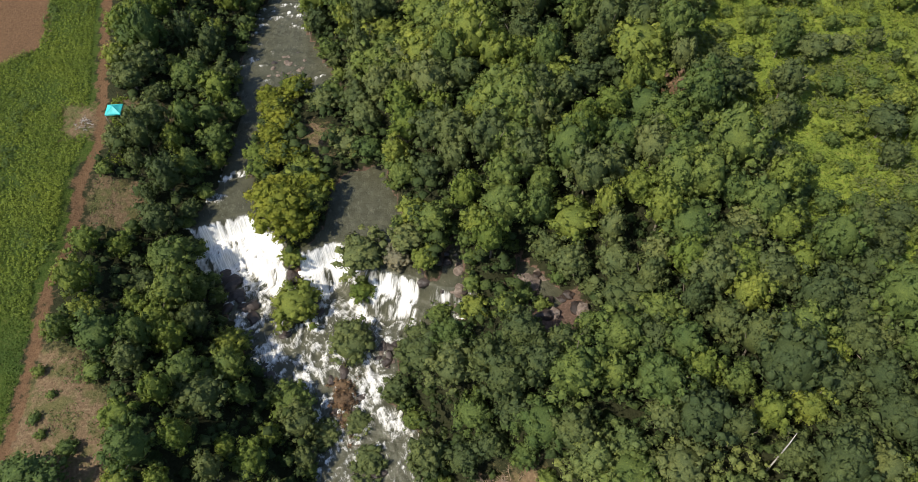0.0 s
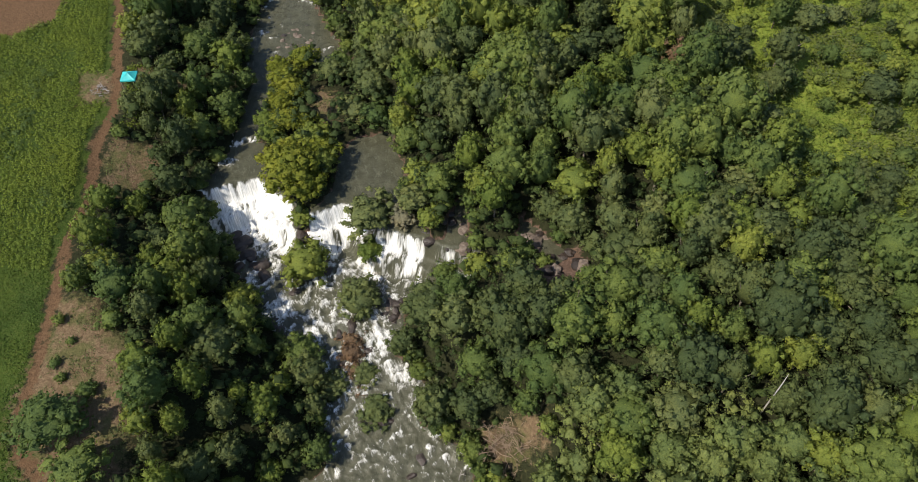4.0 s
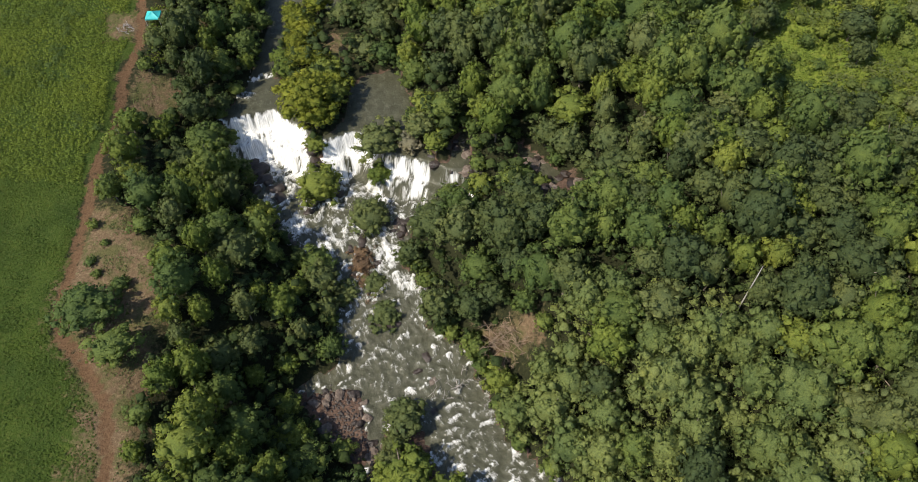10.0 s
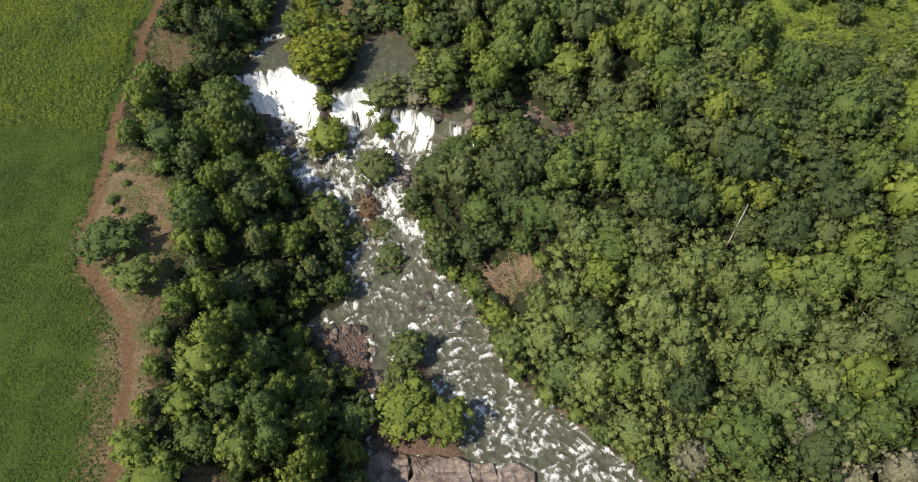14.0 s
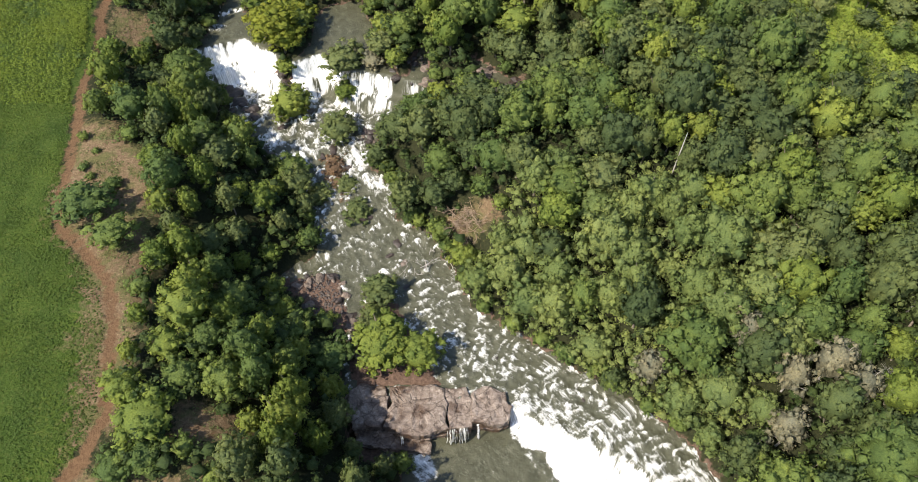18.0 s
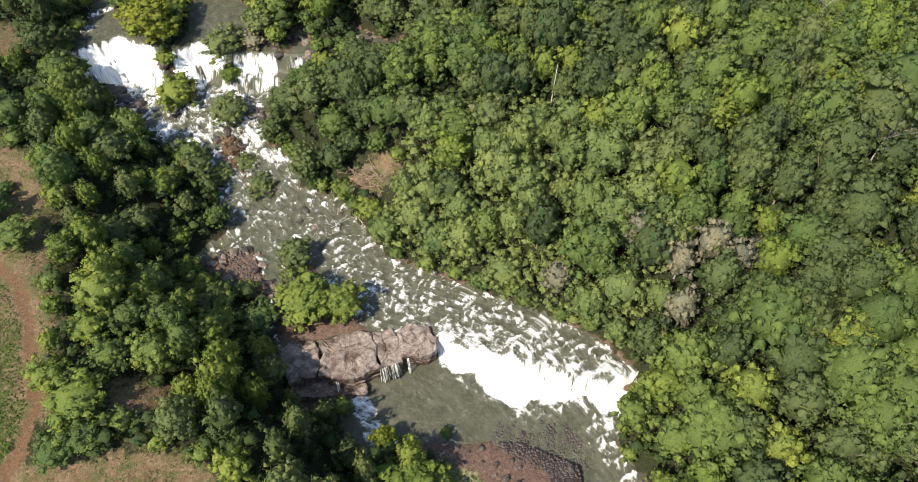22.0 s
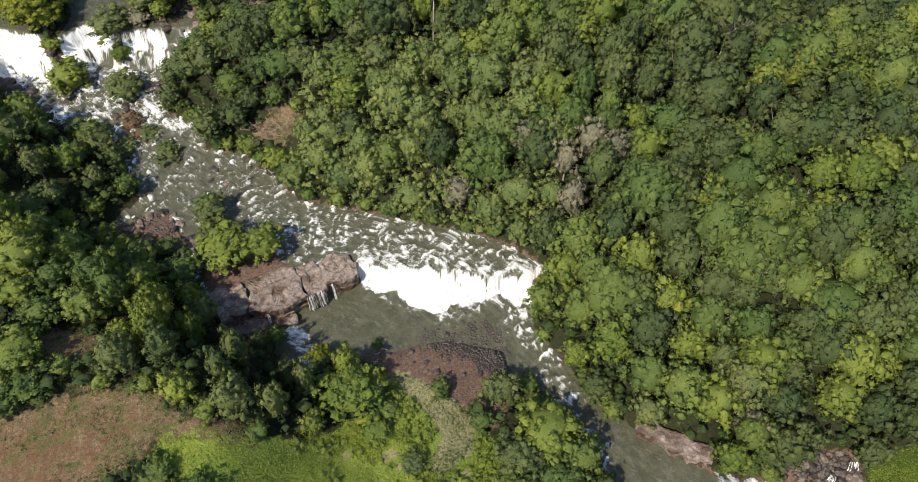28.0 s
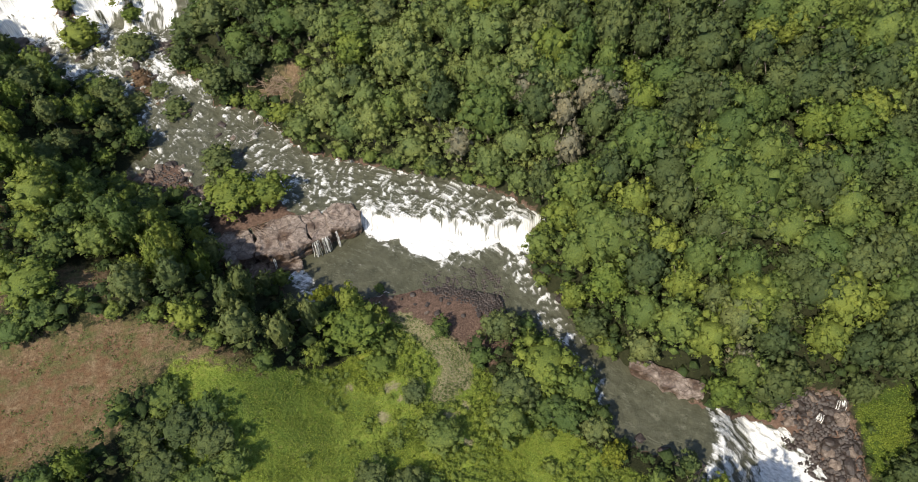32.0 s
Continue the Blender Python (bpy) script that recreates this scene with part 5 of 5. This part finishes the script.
def slab(outline, top, bottom, seed, mat, name, label):
    """A layered ledge of rock on an uneven outline, with steps in its side."""
    pts = []
    for (ax, ay), (bx, by) in zip(outline, outline[1:] + outline[:1]):
        n = max(2, int(math.hypot(bx - ax, by - ay) / 0.45))
        pts += [(ax + (bx - ax) * k / n, ay + (by - ay) * k / n) for k in range(n)]
    cx, cy = sum(p[0] for p in pts) / len(pts), sum(p[1] for p in pts) / len(pts)
    tall = top - bottom
    rings = [(0.02, 0.0), (0.14, 0.0), (0.28, 0.0), (0.42, 0.0), (0.56, 0.0), (0.68, 0.0), (0.8, 0.0), (0.91, -0.01), (0.97, -0.05), (1.0, -0.16), (1.0, -0.28 * tall), (0.93, -0.31 * tall), (0.92, -0.55 * tall), (0.97, -0.58 * tall), (0.96, -0.8 * tall), (0.91, -0.82 * tall), (0.93, -tall)]
    bm = bmesh.new()
    rows = []
    for k, dz in rings:
        row = []
        for x, y in pts:
            fx, fy = noise.noise((x * 0.55, y * 0.55, seed)), noise.noise((x * 0.55, y * 0.55, seed + 9))
            gx, gy = noise.noise((x * 1.7, y * 1.7, seed + dz)), noise.noise((x * 1.7, y * 1.7, seed + 5 + dz))
            px, py = cx + (x - cx) * k + (0.75 * fx + 0.3 * gx) * k, cy + (y - cy) * k + (0.6 * fy + 0.3 * gy) * k
            step = 0.36 * noise.noise((px * 0.35, py * 0.35, seed)) + 0.18 * noise.noise((px * 1.1, py * 1.1, seed + 3))
            step = 0.22 * math.floor(step / 0.22) + 0.35 * (step % 0.22)
            row.append(bm.verts.new((px, py, top + dz + step * max(0.0, 1 + dz / tall))))
        rows.append(row)
    for r, s in zip(rows, rows[1:]):
        for i in range(len(pts)):
            j = (i + 1) % len(pts)
            bm.faces.new((r[i], s[i], s[j], r[j]))
    bm.faces.new(rows[0])
    bmesh.ops.recalc_face_normals(bm, faces=bm.faces)
    me = bpy.data.meshes.new(name)
    bm.to_mesh(me)
    bm.free()
    me.materials.append(mat)
    return tagged(new(name, me), label, "rock", "rock ledges by the river")


slab([(-14.5, 1.5), (-12, 4), (-8.2, 3.6), (-7.4, 1.5), (-7.8, -1.5), (-8.5, -3.2), (-12.5, -3)], 4.8, 0.7, 1.0, LEDGE_ROCK, "rock_ledge", "flat pale brown rock ledge beside the waterfall")
slab([(-7.6, 3.2), (-3, 3.6), (0.8, 3.2), (1.4, 0), (1.2, -3.4), (-1, -4.4), (-6, -4.2), (-8, -2.6), (-7.4, 0)], 5.0, 0.7, 2.0, LEDGE_ROCK, "rock_ledge", "massive layered grey-brown rock ledge beside the waterfall")
slab([(0.9, 3), (4, 3.4), (5.2, 1.2), (4.8, -2.8), (1.2, -3.6)], 4.45, 0.7, 3.0, LEDGE_ROCK, "rock_ledge", "wet brown rock ledge with water trickling over")
slab([(4.9, 2.4), (7.5, 3.2), (10, 2.4), (11.0, 0.2), (10.6, -2.2), (8, -3.1), (5, -2.5)], 4.8, 0.7, 4.0, LEDGE_ROCK, "rock_ledge", "broken brown rock ledge at the edge of the waterfall")
slab([(-12.5, -2.2), (-8, -2.4), (-6, -3.6), (-1, -4.6), (-1.5, -6), (-7, -5.6), (-12, -4.4)], 2.3, 0.7, 5.0, LEDGE_ROCK, "rock_ledge", "lower step of layered brown rock above the pool")
slab([(40.6, -42.6), (43.5, -44), (46.5, -47.5), (48.6, -50.5), (47.4, -52), (44.5, -49.6), (41.8, -46.2), (40.2, -44)], 3.4, 0.2, 6.0, LEDGE_ROCK, "river_bank_rock", "bare brown rock bank under overhanging foliage")


# ---- thin falls over the ledges ----
def thin_fall(x, y, wide, top, bottom, out, turn, seed):
    """Strands of falling water side by side, each narrow at the top and ragged below."""
    rng = np.random.default_rng(int(seed * 10) + 500)
    rows = 14
    parts, foam, along, across = [], [], [], []
    for k in range(max(4, int(wide / 0.075))):
        mid, thick, reach = rng.normal(0, 0.27) * wide, rng.uniform(0.03, 0.07), out * rng.uniform(0.5, 1.1)
        v = np.linspace(0, 1, rows)
        rag = np.array([noise.noise((k * 3.1, t * 5, seed)) for t in v])
        half = thick * (0.5 + 0.9 * v + 0.5 * rag * v)
        px, py = mid * (1 + 0.25 * v) + 0.12 * rag, -reach * (1 - (1 - v) ** 2)
        pz = top + rng.uniform(-0.08, 0.05) + (bottom - top) * v ** 1.6
        co = np.concatenate([np.stack([px - half, py, pz], 1), np.stack([px, py - 0.07, pz], 1), np.stack([px + half, py, pz], 1)])
        i = np.arange(3 * rows).reshape(3, rows)
        parts.append((co, np.stack([i[:-1, :-1], i[:-1, 1:], i[1:, 1:], i[1:, :-1]], -1).reshape(-1, 4)))
        foam.append(np.full(len(co), rng.uniform(0.40, 0.75)))
        along.append(np.tile(v * 4, 3) + k)
        across.append(co[:, 0] * 3)
    me = quad_mesh("thin_waterfall", *joined(parts))
    me.materials.append(bpy.data.materials["water"])
    for name, v in (("foam", foam), ("along", along), ("across", across)):
        attribute(me, name, np.concatenate(v))
    ob = new("thin_waterfall", me)
    ob.matrix_basis = pose(x, y, 0, 0, 0, turn)
    return tagged(ob, "thin white waterfall trickling over a rock ledge", "waterfall", "thin falls over the ledge", "stuff")


for x, y, wide, turn in [(2.0, -3.7, 1.1, 5), (3.5, -3.5, 1.4, 8), (5.9, -2.9, 0.4, 10), (-5.4, -4.4, 0.3, 0)]:
    thin_fall(x, y + 0.2, wide, 4.5, 1.1, 1.0, turn, x)
thin_fall(40.0, -13.4, 1.4, 4.2, 1.2, 1.0, 0, 9.0)
for x, y, wide, drop, turn in [(69.4, -59.0, 1.3, 1.2, -25), (66.4, -59.4, 1.0, 0.8, -50)]:
    base = float(ground_height(x, y - 0.8))
    thin_fall(x, y, wide, base + drop, base - 0.1, 1.0, turn, x)


# ---- dead wood ----
def branches(rng, start, way, length, radius, depth, out):
    end = start + way * length
    out.append(limb(start, end, radius, radius * 0.6, 5))
    if depth == 0:
        return
    for _ in range(3 if depth > 1 else 4):
        w = way + rng.normal(0, 0.55, 3)
        w /= np.linalg.norm(w)
        branches(rng, start + way * length * rng.uniform(0.55, 1.0), w, length * rng.uniform(0.5, 0.75), radius * 0.55, depth - 1, out)


def dead_tree(x, y, high, seed, wood):
    rng = np.random.default_rng(seed)
    z = float(ground_height(x, y))
    root = new("dead_tree")
    root.location = (x, y, z)
    me = quad_mesh("trunk", *limb((0, 0, -0.5), (0.2, 0.1, high * 0.5), 0.2, 0.1, 8))
    me.materials.append(wood)
    part("trunk", me, root)
    out = []
    for k in range(6):
        w = np.array([math.cos(k * 1.05), math.sin(k * 1.05), 1.1]) + rng.normal(0, 0.2, 3)
        branches(rng, np.array([0.2, 0.1, high * 0.48]), w / np.linalg.norm(w), high * 0.2, 0.042, 4, out)
    me = quad_mesh("twigs", *joined(out))
    me.materials.append(wood)
    tagged(part("bare_crown", me, root), kind="stuff")
    return tagged(root, "leafless pale grey dead tree among green crowns", "tree", "dead trees in the forest")


for n, (x, y, h) in enumerate([(88.7, 11.6, 12), (66.5, 14.5, 8.4), (73.8, 8, 7.8), (70, 10, 7.6), (44.2, 8.6, 9.5), (28.7, 107.6, 8.5), (95, 44, 8.5), (60, -2.5, 9)]):
    dead_tree(x, y, h, 300 + n, PALE_BARK if n in (0, 4) else GREY_BARK)


def fallen(name, x, y, z, spread, count, high, seed, label, category, wood=PALE_BARK):
    """A heap or tangle of bare branches on the bank."""
    rng = np.random.default_rng(seed)
    root = new(name)
    root.location = (x, y, z)
    out = []
    for _ in range(count):
        at = np.array([rng.normal(0, spread * 0.4), rng.normal(0, spread * 0.4), rng.uniform(0, high)])
        w = np.array([rng.normal(), rng.normal(), rng.uniform(-0.25, 0.35)])
        branches(rng, at, w / np.linalg.norm(w), spread * rng.uniform(0.25, 0.5), rng.uniform(0.04, 0.09), 2, out)
    me = quad_mesh("tangle", *joined(out))
    me.materials.append(wood)
    tagged(part("tangle", me, root), kind="stuff")
    return tagged(root, label, category)


fallen("brushwood_heap", 5.5, 33.0, float(ground_height(5.5, 33.0)), 4.2, 60, 1.5, 1, "heap of dry brown brushwood on the river bank", "dead wood", DRY_TWIG)
fallen("driftwood", -3.2, 26.2, 4.9, 3.2, 9, 0.7, 2, "bleached driftwood branches stranded in the rapids", "dead wood")
fallen("driftwood", 0.8, 26.8, 5.1, 3.0, 5, 0.6, 3, "pale fallen branches hanging into the river", "dead wood")
fallen("brushwood_heap", -71.2, 92.4, float(ground_height(-71.2, 92.4)), 1.8, 14, 0.5, 4, "pale heap of cut brushwood beside the track", "dead wood")
fallen("brushwood", 8.5, -17.5, float(ground_height(8.5, -17.5)), 2.6, 8, 0.3, 5, "dry branches washed up on the gravel bar", "dead wood")

leaning = new("dead_tree", quad_mesh("dead_tree", *joined([limb((0, 0, 0), (0.7, 1.0, 8.2), 0.13, 0.09, 8), limb((0.7, 1.0, 8.2), (1.0, 1.5, 10.2), 0.09, 0.04, 8)])))
leaning.data.materials.append(PALE_BARK)
leaning.location = (38.6, 34.4, float(ground_height(38.6, 34.4)) - 0.3)
tagged(leaning, "bare pale dead trunk leaning out of the canopy", "dead tree")


# ---- tent by the track ----
def cloth(name, colour):
    m, n, l, p = material(name)
    c = mix(n, l, 1.0, (1.0, 1.0, 1.0), ramp(n, l, noise_node(n, l, world_coord(n), 1.5, 4), [(0.3, (0.85, 0.85, 0.85)), (0.7, (1.05, 1.05, 1.05))]), "MULTIPLY")
    l.new(mix(n, l, 1.0, c, colour, "MULTIPLY"), p.inputs["Base Color"])
    p.inputs["Roughness"].default_value = 0.6
    return m


def tent(x, y, turn):
    z = float(ground_height(x, y))
    root = new("canopy_tent")
    root.matrix_basis = pose(x, y, z, 0, 0, turn)
    teal = cloth("teal_cloth", (0.03, 0.42, 0.42))
    metal = mottled("painted_metal", [(0.3, (0.5, 0.5, 0.5)), (0.7, (0.65, 0.65, 0.65))], 4, 0.4, 0.005)
    w, eave, peak, n = 1.35, 2.1, 2.9, 8
    parts = []
    for k in range(4):
        c, s = math.cos(k * math.pi / 2), math.sin(k * math.pi / 2)
        u, v = np.meshgrid(np.linspace(-1, 1, n + 1), np.linspace(0, 1, n + 1))
        px, py = u * w * (1 - v * 0.995), -w * (1 - v * 0.995)
        pz = eave + (peak - eave) * v - 0.10 * np.sin(v * math.pi) * (1 - u**2)
        co = np.stack([(c * px - s * py).ravel(), (s * px + c * py).ravel(), pz.ravel()], 1)
        i = np.arange((n + 1) ** 2).reshape(n + 1, n + 1)
        parts.append((co, np.stack([i[:-1, :-1], i[:-1, 1:], i[1:, 1:], i[1:, :-1]], -1).reshape(-1, 4)))
        drape = np.stack([np.r_[px[0], px[0]], np.r_[py[0], py[0] - 0.02], np.r_[pz[0], pz[0] - 0.25]], 1)
        co = np.stack([c * drape[:, 0] - s * drape[:, 1], s * drape[:, 0] + c * drape[:, 1], drape[:, 2]], 1)
        i = np.arange(2 * (n + 1)).reshape(2, n + 1)
        me = quad_mesh("valance", co, np.stack([i[1, :-1], i[1, 1:], i[0, 1:], i[0, :-1]], -1))
        me.materials.append(teal)
        part("valance", me, root)
        me = quad_mesh("pole", *limb(((w - 0.05) * (c - s), (w - 0.05) * (s + c), -0.1), ((w - 0.05) * (c - s), (w - 0.05) * (s + c), eave), 0.025, 0.025, 8))
        me.materials.append(metal)
        part("pole", me, root)
    me = quad_mesh("roof", *joined(parts))
    me.materials.append(teal)
    part("roof", me, root, "pointed teal cloth roof")
    return tagged(root, "teal pop-up canopy tent standing beside the dirt track", "tent")


tent(-65.9, 94.3, 8)
